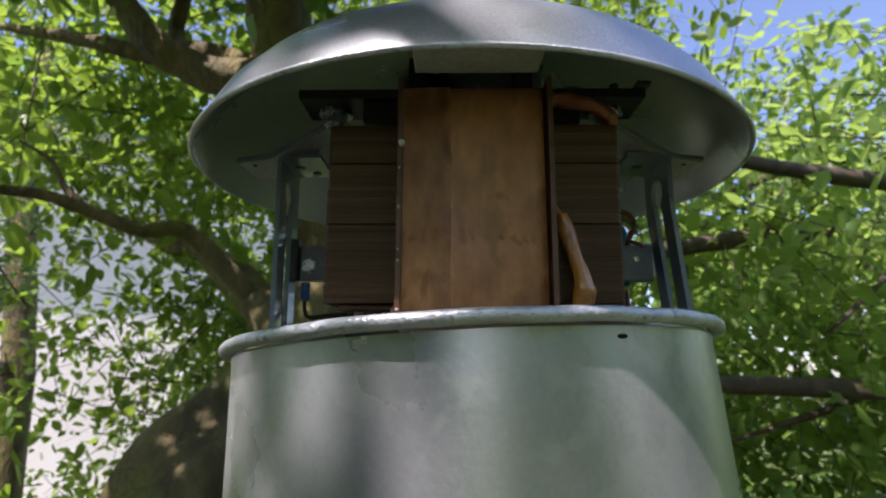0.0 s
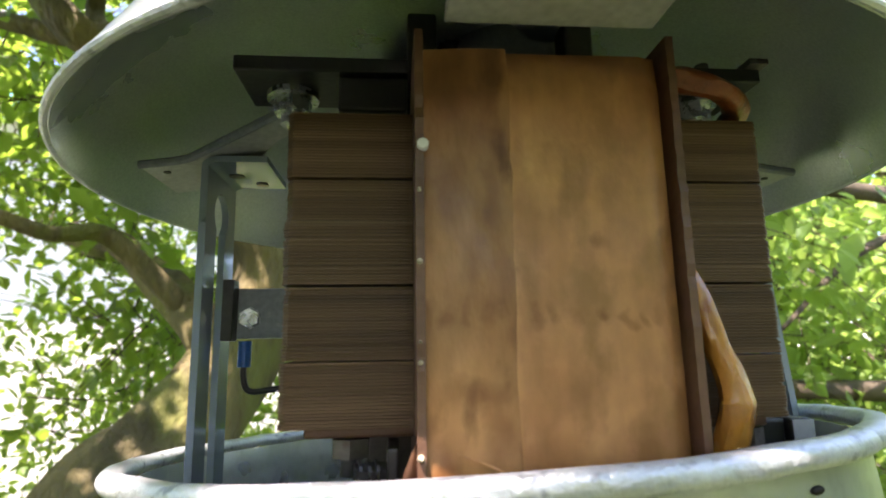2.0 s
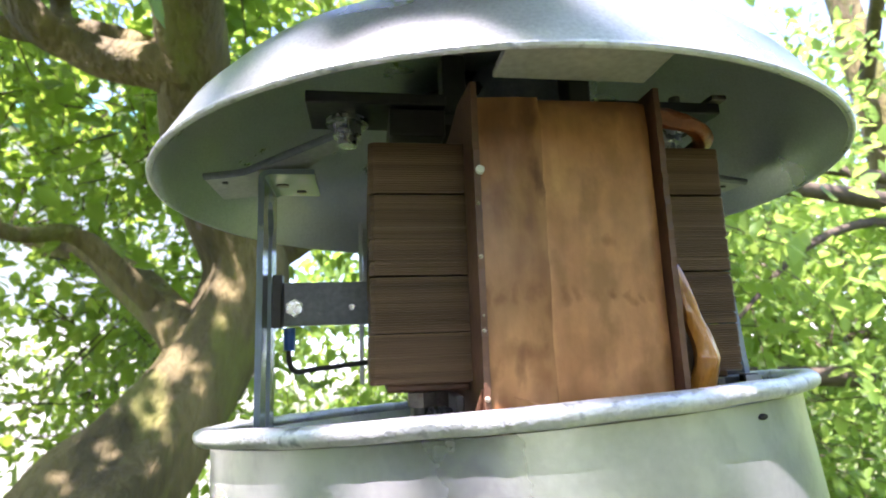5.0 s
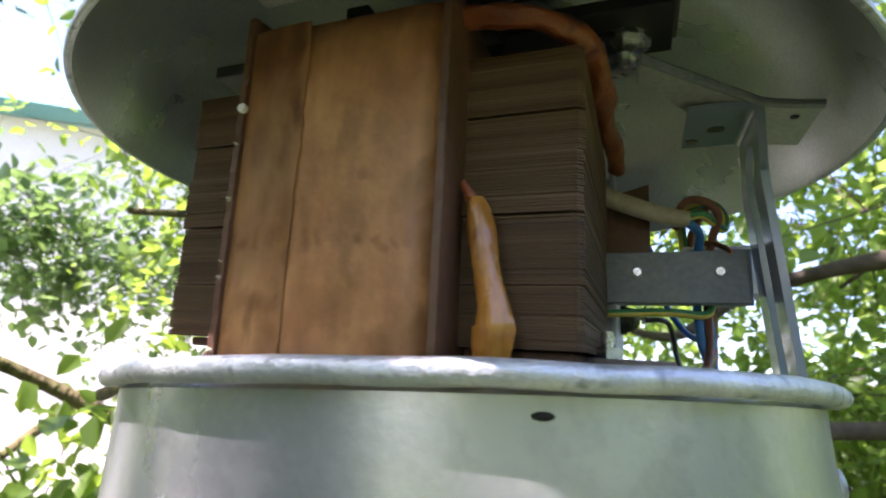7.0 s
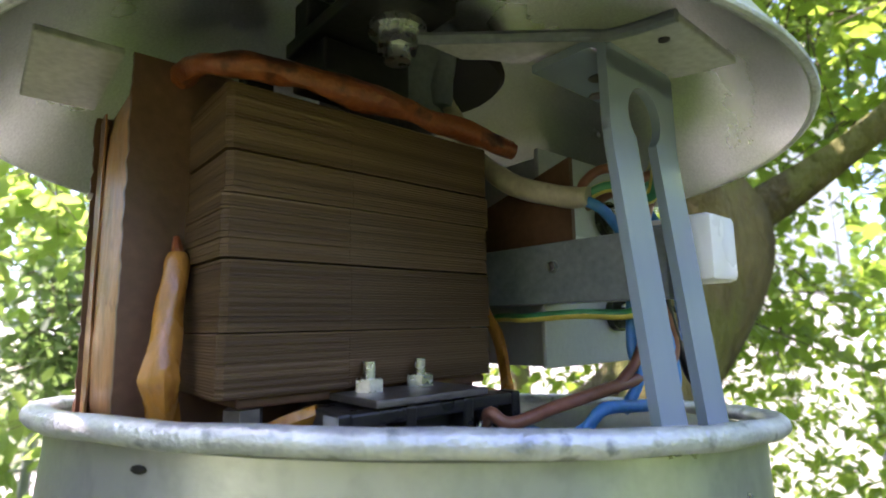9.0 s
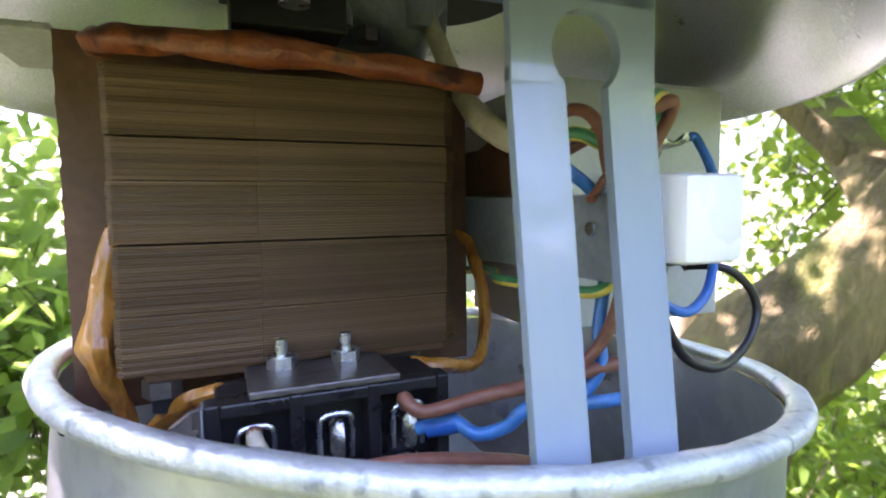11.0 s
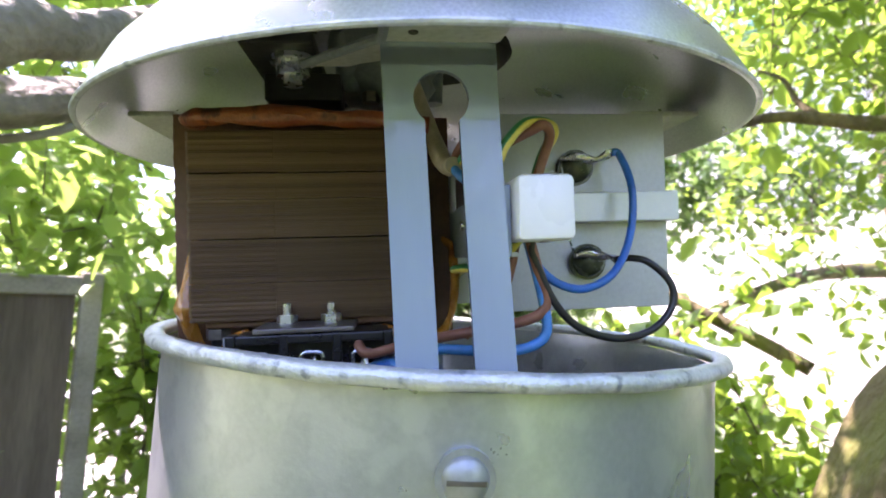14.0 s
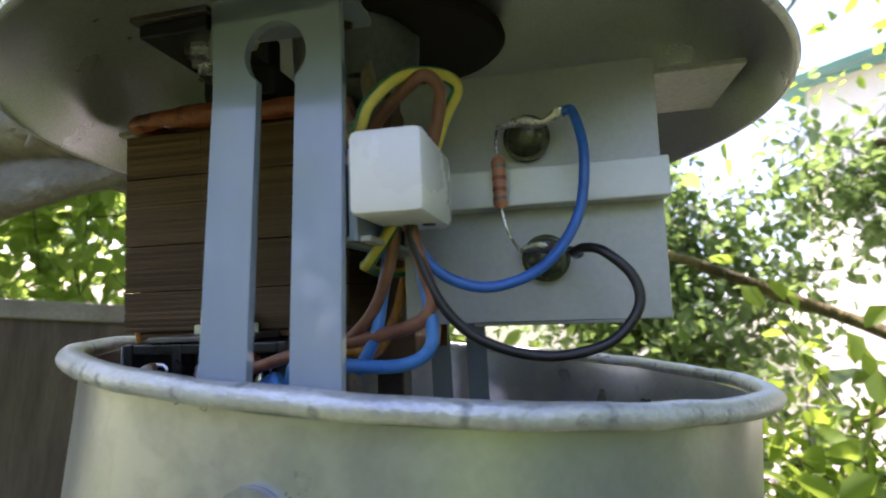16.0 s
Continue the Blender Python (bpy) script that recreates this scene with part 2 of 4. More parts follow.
def stain(m, marks, tone=(0.30, 0.15, 0.08)):
    """Adds soft stains and darker bands (x, z, half width, half height in millimetres, strength) to a material, over
    paper fibre streaks.
    """
    n, ln = m.node_tree.nodes, m.node_tree.links
    b = n["Principled BSDF"]
    col = b.inputs["Base Color"].links[0].from_socket
    tc = n.new("ShaderNodeTexCoord")
    mp = n.new("ShaderNodeMapping")
    mp.inputs["Scale"].default_value = (420, 420, 38)
    ln.new(tc.outputs["Object"], mp.inputs[0])
    fibre = n.new("ShaderNodeTexNoise")
    fibre.inputs["Scale"].default_value, fibre.inputs["Detail"].default_value = 1.0, 5
    ln.new(mp.outputs[0], fibre.inputs[0])
    fm = n.new("ShaderNodeMix")
    fm.data_type, fm.blend_type = "RGBA", "OVERLAY"
    fm.inputs[0].default_value = 0.16
    ln.new(col, fm.inputs[6])
    ln.new(fibre.outputs[0], fm.inputs[7])
    col = fm.outputs[2]
    wob = n.new("ShaderNodeTexNoise")
    wob.inputs["Scale"].default_value, wob.inputs["Detail"].default_value = 160, 4
    ln.new(tc.outputs["Object"], wob.inputs[0])
    add = n.new("ShaderNodeVectorMath")
    add.operation = "MULTIPLY_ADD"
    ln.new(wob.outputs["Color"], add.inputs[0])
    add.inputs[1].default_value = (0.008, 0, 0.008)
    ln.new(tc.outputs["Object"], add.inputs[2])
    for x, z, rx, rz, k in marks:
        mp = n.new("ShaderNodeMapping")
        mp.vector_type = "TEXTURE"
        mp.inputs["Location"].default_value = ((x + 4) * 0.001, 0, (z + 4) * 0.001)
        mp.inputs["Scale"].default_value = (rx * 0.001, 1000, rz * 0.001)
        ln.new(add.outputs[0], mp.inputs[0])
        d = n.new("ShaderNodeVectorMath")
        d.operation = "LENGTH"
        ln.new(mp.outputs[0], d.inputs[0])
        mr = n.new("ShaderNodeMapRange")
        mr.inputs[1].default_value, mr.inputs[2].default_value, mr.inputs[3].default_value, mr.inputs[4].default_value = 0.35, 1.1, k, 0
        ln.new(d.outputs["Value"], mr.inputs[0])
        mx = n.new("ShaderNodeMix")
        mx.data_type, mx.blend_type = "RGBA", "MULTIPLY"
        ln.new(mr.outputs[0], mx.inputs[0])
        ln.new(col, mx.inputs[6])
        mx.inputs[7].default_value = (*tone, 1)
        col = mx.outputs[2]
    ln.new(col, b.inputs["Base Color"])


# stamps in a row, the mark above them, darker bands at the foot and top, long streaks
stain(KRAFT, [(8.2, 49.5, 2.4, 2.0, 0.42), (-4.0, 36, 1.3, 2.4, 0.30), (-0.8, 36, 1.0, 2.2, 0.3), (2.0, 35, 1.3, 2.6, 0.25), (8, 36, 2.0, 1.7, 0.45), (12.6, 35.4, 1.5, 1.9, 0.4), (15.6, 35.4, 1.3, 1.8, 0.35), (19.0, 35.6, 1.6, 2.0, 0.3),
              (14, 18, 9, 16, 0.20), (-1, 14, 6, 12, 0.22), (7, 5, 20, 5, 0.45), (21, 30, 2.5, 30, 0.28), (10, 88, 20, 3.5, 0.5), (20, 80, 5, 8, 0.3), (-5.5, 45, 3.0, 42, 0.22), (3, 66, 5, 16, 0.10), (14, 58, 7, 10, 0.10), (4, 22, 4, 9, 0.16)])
stain(KRAFT2, [(-19, 58, 3.5, 9, 0.45), (-19.5, 80, 5, 9, 0.4), (-12, 84, 4, 5, 0.25), (-20, 36, 2, 3, 0.4), (-16.5, 36, 1.2, 3, 0.3), (-12, 36, 2, 3.5, 0.35), (-16, 22, 7, 3, 0.4), (-12, 17, 3, 8, 0.4), (-20, 10, 3, 6, 0.35), (-14, 5, 8, 3.5, 0.5), (-11, 58, 2.2, 24, 0.30), (-16, 46, 3, 5, 0.2)])

# frame of the tilted works inside the drum: its turn, in millimetres from the middle of the drum's rim
ASM = Matrix(((0.9946, -0.0868, 0.0568, 0), (0.0913, 0.9924, -0.0826, 0), (-0.0492, 0.0873, 0.9950, 0), (0, 0, 0, 1)))
MM = 0.001


def part(name, bm, mat, parent=None, label="", smooth=False, m=None, bevel=0.0):
    if bevel:
        bmesh.ops.bevel(bm, geom=bm.edges[:], offset=bevel, segments=2, profile=0.5, affect="EDGES", clamp_overlap=True)
    me = bpy.data.meshes.new(name)
    bm.to_mesh(me)
    bm.free()
    for mm in (mat if isinstance(mat, (list, tuple)) else [mat]):
        me.materials.append(mm)
    if smooth:
        me.shade_smooth()
        if smooth != "all":
            me.set_sharp_from_angle(angle=radians(40))
    ob = new(name, me)
    if parent is not None:
        ob.parent = parent
    if m is not None:
        ob.matrix_basis = m
    if label:
        ob["label"] = label
    return ob


def thing(name, label, category, m=None, group="", kind=""):
    ob = new(name)
    ob.empty_display_size = 0.01
    if m is not None:
        ob.matrix_basis = m
    return tagged(ob, label, category, group, kind)


def box(x0, x1, y0, y1, z0, z1, k=MM, bm=None):
    bm = bm or bmesh.new()
    bmesh.ops.create_cube(bm, size=1, matrix=Matrix.Translation(((x0 + x1) / 2 * k, (y0 + y1) / 2 * k, (z0 + z1) / 2 * k)) @ Matrix.Diagonal((abs(x1 - x0) * k, abs(y1 - y0) * k, abs(z1 - z0) * k, 1)))
    return bm


def cyl(p, way, r, h, seg=24, r2=None, bm=None, k=MM):
    """A round or six-sided solid from p along way."""
    bm = bm or bmesh.new()
    w = Vector(way).normalized()
    m = Matrix.Translation(Vector(p) * k + w * h * k / 2) @ w.to_track_quat("Z", "Y").to_matrix().to_4x4()
    bmesh.ops.create_cone(bm, cap_ends=True, segments=seg, radius1=r * k, radius2=(r if r2 is None else r2) * k, depth=h * k, matrix=m)
    return bm


def spline(pts, per=6):
    pts = [Vector(p) for p in pts]
    q = [pts[0] * 2 - pts[1]] + pts + [pts[-1] * 2 - pts[-2]]
    out = []
    for i in range(1, len(q) - 2):
        a, b, c, d = q[i - 1:i + 3]
        for j in range(per):
            t = j / per
            out.append(0.5 * (2 * b + (c - a) * t + (2 * a - 5 * b + 4 * c - d) * t * t + (3 * b - a - 3 * c + d) * t ** 3))
    return out + [pts[-1]]


def tube(pts, r, seg=10, per=6, k=MM, bm=None, flat=1.0, rough=0.0, straight=False):
    """A tube along points; r one radius or one for each point."""
    bm = bm or bmesh.new()
    line = [Vector(p) for p in pts] if straight else spline(pts, per)
    n = len(line)
    rad = [r] * n if not isinstance(r, (list, tuple)) else [np.interp(i / (n - 1) * (len(r) - 1), range(len(r)), r) for i in range(n)]
    up = None
    rings = []
    for i, p in enumerate(line):
        t = (line[min(i + 1, n - 1)] - line[max(i - 1, 0)]).normalized()
        if up is None:
            up = t.orthogonal().normalized()
        up = (up - t * up.dot(t)).normalized()
        side = t.cross(up)
        ring = []
        for j in range(seg):
            a = 2 * math.pi * j / seg
            rr = rad[i] * (1 + rough * noise.noise(p * (0.12 if k == MM else 3.0) + Vector((math.cos(a), math.sin(a), 0)) * 1.3))
            ring.append(bm.verts.new((p + up * math.cos(a) * rr + side * math.sin(a) * rr * flat) * k))
        rings.append(ring)
    for a, b in zip(rings, rings[1:]):
        for j in range(seg):
            bm.faces.new((a[j], a[(j + 1) % seg], b[(j + 1) % seg], b[j]))
    bm.faces.new(rings[0][::-1])
    bm.faces.new(rings[-1])
    return bm


def lathe(profile, seg=96, k=MM, wobble=0.0):
    """A turned shell from (radius, height) pairs, closed on itself."""
    bm = bmesh.new()
    rings = []
    for r, z in profile:
        rings.append([bm.verts.new(((r * (1 + wobble * noise.noise((math.cos(a) * 1.5, math.sin(a) * 1.5, z * 0.01)))) * math.cos(a) * k, r * math.sin(a) * k, z * k)) for a in (2 * math.pi * j / seg for j in range(seg))])
    for a, b in zip(rings, rings[1:] + rings[:1]):
        for j in range(seg):
            bm.faces.new((a[j], a[(j + 1) % seg], b[(j + 1) % seg], b[j]))
    bmesh.ops.recalc_face_normals(bm, faces=bm.faces[:])
    return bm


def rot(m, p):
    return m @ Matrix.Translation(Vector(p) * MM)


# ---- ground and distance ----
def ground_at(p):
    """Height of the ground at a place."""
    p = Vector((p.x, p.y, 0))
    d = p.length
    return -1.35 + 0.06 * noise.noise(p * 0.6) * min(1, d / 2) + 0.4 * noise.noise(p * 0.08) * min(1, d / 25)


bm = bmesh.new()
bmesh.ops.create_grid(bm, x_segments=60, y_segments=60, size=60)
for v in bm.verts:
    d = v.co.length
    v.co.z = ground_at(v.co)
    v.co.xy *= 1 + (d / 60) ** 3 * 12
tagged(part("ground", bm, GRASS, smooth=True), "rough grass and bare earth under the trees", "ground", kind="structure")

# pale gravel yard beyond the fence, with a ragged edge
bm = bmesh.new()
grid = []
for i in range(41):
    h = radians(-128 + 90 * i / 40)
    grid.append([])
    for j in range(25):
        d = 2.9 + 0.5 * noise.noise((h * 4, 0, 0)) + (9.5 - 2.9) * j / 24
        p = Vector((math.sin(h) * d, math.cos(h) * d, 0))
        p.z = ground_at(p) + 0.05 - (0.12 if i in (0, 40) or j in (0, 24) else 0)
        grid[-1].append(bm.verts.new(p))
for i in range(40):
    for j in range(24):
        bm.faces.new((grid[i][j], grid[i][j + 1], grid[i + 1][j + 1], grid[i + 1][j]))
bmesh.ops.recalc_face_normals(bm, faces=bm.faces[:])
tagged(part("gravel_yard", bm, PAVEM, smooth=True), "pale sunlit gravel yard beyond the fence", "yard", kind="structure")

# ---- the drum ----
drum = thing("metal_drum", "galvanised round steel drum with rolled rim, open on top", "metal drum")
prof = [(107.2, -3.2), (107.0, -8), (107.4, -60), (108.5, -200), (109, -330), (104, -338), (0.5, -338), (0.5, -336), (103.5, -336), (107.4, -328), (106.9, -200), (106, -60), (105.6, -8), (105.9, -2)]
part("shell", lathe(prof, 128, wobble=0.004), ZINC, drum, smooth=True)
rim_prof = [(110 + 2.5 * math.cos(a) , 0 + 2.5 * math.sin(a)) for a in (2 * math.pi * i / 12 for i in range(12))]
rim_prof = [(r - (1.5 if r < 109 else 0), z) for r, z in rim_prof]
bm = lathe(rim_prof, 128)
for v in bm.verts:
    v.co += Vector((0, 0, 0.0005)) * noise.noise(v.co * 60) + v.co.normalized() * 0.0004 * noise.noise(v.co * 150)
part("rolled_rim", bm, ZINC_RIM, drum, "worn bright rolled rim", smooth=True)
# side bolt that holds the strap, dark spot, side catch
ba = math.atan2(6.6, 114.3)
bw = Vector((math.cos(ba), math.sin(ba), 0))
bolt = part("side_bolt", cyl(bw * 107 + Vector((0, 0, -22.6)), bw, 7.2, 1.6, 32), POSTM, drum, "bright round-headed bolt with washer", smooth=True)
bm = bmesh.new()
bmesh.ops.create_uvsphere(bm, u_segments=24, v_segments=12, radius=5.6 * MM, matrix=Matrix.Translation((bw * 108.6 + Vector((0, 0, -22.6))) * MM) @ bw.to_track_quat("Z", "Y").to_matrix().to_4x4() @ Matrix.Diagonal((1, 1, 0.45, 1)))
part("bolt_head", bm, POSTM, bolt, smooth="all")
part("head_slot", box(-0.2, 0.25, -4.6, 4.6, -0.55, 0.55), RAWM, bolt, m=Matrix.Translation((bw * 111.0 + Vector((0, 0, -22.6))) * MM) @ Matrix.Rotation(ba, 4, "Z"))
bm = bmesh.new()
bmesh.ops.create_uvsphere(bm, u_segments=10, v_segments=6, radius=1, matrix=Matrix.Translation((53.2 * MM, -93.0 * MM, -6.5 * MM)) @ Matrix.Rotation(math.atan2(-93, 53), 4, "Z") @ Matrix.Diagonal((0.0008, 0.0021, 0.0008, 1)))
part("paint_blister", bm, GAPM, drum, "small dark chip below the rim")
sa = math.atan2(120, 20)
part("side_catch", box(-7, 7, -2, 3, -58, -40), ZINC, drum, smooth=False, m=pose(0.1075 * math.cos(sa), 0.1075 * math.sin(sa), 0, 0, 0, math.degrees(sa) - 90), bevel=0.0008)
# what carries the drum
post = thing("support_post", "round galvanised post carrying the metal drum", "post")
part("pole", cyl((0, 0, -1450), (0, 0, 1), 38, 1108, 24), POSTM, post, smooth=True)
part("top_plate", cyl((0, 0, -342), (0, 0, 1), 80, 4, 32), POSTM, post, smooth=True)

# ---- lid ----
lid = thing("domed_lid", "grey spun-metal domed lid raised above the drum", "lid", ASM @ Matrix.Translation((-0.0009, -0.0043, 0.0821)))
outer = [(127, 0), (126.4, 1.6), (123.5, 7), (118, 17), (109, 27.5), (97, 36), (80, 42.5), (58, 46.5), (30, 48.5), (0.5, 49)]
inner = [(0.5, 47.6), (30, 47.1), (57.5, 45.1), (79, 41), (95.5, 34.6), (107.3, 26.3), (116.2, 16.2), (121.8, 6.6), (124.6, 1.2), (125.6, -0.3)]
part("dome", lathe(outer + inner, 128, wobble=0.003), LIDM, lid, smooth=True)
bm = lathe([(126.6 + 0.9 * math.cos(a), 0.2 + 0.9 * math.sin(a)) for a in (2 * math.pi * i / 8 for i in range(8))], 128)
part("lid_edge", bm, ZINC_RIM, lid, "bright rolled lid edge", smooth=True)

# ---- frame: straps, bars, pads ----
frame_stand = thing("strap_frame", "blue-grey painted steel strap frame holding the lid", "bracket frame", ASM)


def strap(sign):
    """A steel strap with a keyhole slot, bent outward at the top."""
    bm = bmesh.new()
    yc, w, zt, zb, gap = -7.0, 15.0, 90.5, -60.0, 4.5
    hr, hz = 7.2, 75.5
    n = 28
    # outline of one half mirrored: ring quads between the hole and the outer edge
    hole, edge = [], []
    a0 = math.asin(gap / hr)
    for i in range(n + 1):
        a = -math.pi / 2 + a0 + (2 * math.pi - 2 * a0) * i / n
        hole.append((yc + hr * math.cos(a), hz + hr * math.sin(a)))
        c, s = math.cos(a), math.sin(a)
        if i in (0, n):
            edge.append((yc + (w if i == 0 else -w), hole[-1][1]))
        else:
            sc = min(w / max(abs(c), 1e-6), ((zt - hz) if s > 0 else 9.0) / max(abs(s), 1e-6))
            edge.append((yc + sc * c, max(hz + sc * s, hole[0][1])))
    vs = lambda pts, x: [bm.verts.new((shape(x, z) * MM, (y + (90 - z) * 0.02) * MM, z * MM)) for y, z in pts]
    x0, x1 = sign * 92.2, sign * 94.4
    shape = (lambda x, z: x + 1.3 + (0.0 if z > 69 else (69 - z) * 0.10)) if sign > 0 else (lambda x, z: x + 3.2)
    layers = []
    for x in (x0, x1):
        H, E = vs(hole, x), vs(edge, x)
        mid = vs([(yc + gap, 66.5), (yc + w, 66.5), (yc - w, 66.5), (yc - gap, 66.5)], x)
        low = vs([(yc + gap, zb), (yc + w, zb), (yc - w, zb), (yc - gap, zb)], x)
        for i in range(n):
            bm.faces.new((H[i], H[i + 1], E[i + 1], E[i]))
        bm.faces.new((H[0], E[0], mid[1], mid[0]))
        bm.faces.new((H[n], mid[3], mid[2], E[n]))
        bm.faces.new((mid[0], mid[1], low[1], low[0]))
        bm.faces.new((mid[3], low[3], low[2], mid[2]))
        layers.append((H, E, mid, low))
    (H0, E0, M0, L0), (H1, E1, M1, L1) = layers
    for i in range(n):
        bm.faces.new((H0[i], H0[i + 1], H1[i + 1], H1[i]))
        bm.faces.new((E0[i], E1[i], E1[i + 1], E0[i + 1]))
    for A_, B_, C_, D_ in ((E0[0], M0[1], M1[1], E1[0]), (H0[0], M0[0], M1[0], H1[0]), (E0[n], M0[2], M1[2], E1[n]), (H0[n], M0[3], M1[3], H1[n]), (M0[1], L0[1], L1[1], M1[1]), (M0[0], L0[0], L1[0], M1[0]), (M0[2], L0[2], L1[2], M1[2]), (M0[3], L0[3], L1[3], M1[3]), (L0[0], L0[1], L1[1], L1[0]), (L0[2], L0[3], L1[3], L1[2])):
        bm.faces.new((A_, B_, C_, D_))
    bmesh.ops.remove_doubles(bm, verts=bm.verts[:], dist=1e-6)
    bmesh.ops.recalc_face_normals(bm, faces=bm.faces[:])
    sharp = [e for e in bm.edges if len(e.link_faces) == 2 and e.calc_face_angle() > 0.9]
    bmesh.ops.bevel(bm, geom=sharp, offset=0.00045, segments=2, profile=0.5, affect="EDGES", clamp_overlap=True)
    return bm


for s in (1, -1):
    st = part("strap", strap(s), STRAPM, frame_stand, "blue-grey painted strap with keyhole slot", smooth=True)
    # foot piece joining the two legs inside the drum
    fx = 106.6 if s > 0 else -89.0
    part("strap_foot", box(*sorted((fx, fx + 2.2 * s)), -19, 11, -90, -60.2), STRAPM, st, bevel=0.0004)
    # rounded bend at the strap's top and the flange that runs inward from it, with a slot
    run = [(94.4, 84.0), (94.4, 88.6)] + [(89 + 5.4 * math.cos(math.pi / 2 * i / 6), 88.6 + 3.2 * math.sin(math.pi / 2 * i / 6)) for i in range(1, 7)] + [(74.0, 91.8), (74.0, 89.7), (89.0, 89.7)] + [(89 + 3.3 * math.cos(math.pi / 2 * i / 6), 88.0 + 1.7 * math.sin(math.pi / 2 * i / 6)) for i in range(5, -1, -1)] + [(92.3, 84.0)]
    bm = bmesh.new()
    dx = 3.2 if s < 0 else 1.3
    fa = [bm.verts.new(((s * x + dx) * MM, -22 * MM, z * MM)) for x, z in run]
    fb = [bm.verts.new(((s * x + dx) * MM, 8 * MM, z * MM)) for x, z in run]
    bm.faces.new(fa)
    bm.faces.new(fb[::-1])
    for i in range(len(run)):
        j = (i + 1) % len(run)
        bm.faces.new((fa[i], fa[j], fb[j], fb[i]))
    bmesh.ops.recalc_face_normals(bm, faces=bm.faces[:])
    fl = part("flange", bm, STRAPM, st, "flange bent over at the strap's top", smooth=True)
    # slot as a thin black pad, its inner shade given by colour
    bm = box(s * 84.5 - 2.6, s * 84.5 + 2.6, -9.2, -4.8, 89.45, 89.75)
    bmesh.ops.bevel(bm, geom=[e for e in bm.edges if abs(e.verts[0].co.z - e.verts[1].co.z) > 1e-4], offset=0.0018, segments=4, profile=0.5, affect="EDGES")
    part("slot", bm, BLACKP, fl)
    # carrier bar under the lid, bent down to the lid's edge
    bm = bmesh.new()
    line = [(61, -46, -32, 97.6), (66, -42, -28, 96.8), (89, -24, 8, 93.9), (97, -21, 9, 91.6), (111, -20, 9, 90.0)]
    fa = [[bm.verts.new((s * x * MM, (yf if front else yb) * MM, (z + h) * MM)) for x, yf, yb, z in line] for front, h in ((1, 0), (0, 0), (0, -2.0), (1, -2.0))]
    for u in range(4):
        p, q = fa[u], fa[(u + 1) % 4]
        for i in range(4):
            bm.faces.new((p[i], p[i + 1], q[i + 1], q[i]))
    bm.faces.new([r[0] for r in fa])
    bm.faces.new([r[-1] for r in fa][::-1])
    bmesh.ops.recalc_face_normals(bm, faces=bm.faces[:])
    tg = part("carrier_bar", bm, PADM, frame_stand, "pale grey painted carrier bar under the lid", bevel=0.0004)
    part("front_lip", tube([(s * x, yf - 0.6, z - 1.2) for x, yf, yb, z in line], 1.4, 8, 4), BARM, tg, smooth=True)
    # hole as a black disc, the dark inside put into its colour
    part("bar_hole", cyl((s * 105, -14, 88.3), (0, 0, 1), 1.2, 0.6, 14), BLACKP, tg)
    part("bar_bolt", cyl((s * 78, 2, 89.2), (0, 0, 1), 2.2, 2.5, 6), RAWM, tg)
for y0, y1 in ((-117, -100), (80, 110)):
    part("lid_pad", box(-20, 21, y0, y1, 90.5, 92.5), PADM, frame_stand, "pale painted pad under the lid", bevel=0.0005)
bar = part("cross_bar", box(-88.6, 93.5, 3.5, 6.0, 34, 51.5), BARM, frame_stand, "dark grey painted cross bar behind the transformer", bevel=0.0004)
for z in (34.0, 50.2):
    part("bar_flange", box(-88.4, 93.3, 6.1, 13.0, z, z + 1.3), PADM, bar, "pale bent edge of the bar", bevel=0.0003)
for x, r in ((59.5, 1.9), (85.0, 1.9), (-57.5, 1.4)):
    part("screw", cyl((x, 3.6, 44.5 if x > 0 else 41), (0, -1, 0), r, 1.2, 16, r * 0.7), BRIGHT, bar, smooth=True)
part("hex_bolt", cyl((-80.5, 3.6, 41), (0, -1, 0), 3.9, 2.6, 6, 3.5), BRIGHT, bar, "bright zinc hexagon bolt")
part("bar_lug", box(-88.6, -84.8, -3, 3.4, 33, 54), BLACKP, bar, bevel=0.0004)
part("strap_bolt", cyl((91.5, -7, -14), (1, 0, 0), 3, 15, 12), RAWM, frame_stand)

# ---- transformer ----
tr = thing("transformer", "old laminated transformer with brown paper-wrapped coil", "transformer", ASM)
rng = random.Random(7)
cuts = [15.2, 27.8, 42.4, 55.3, 64.2, 78.2]
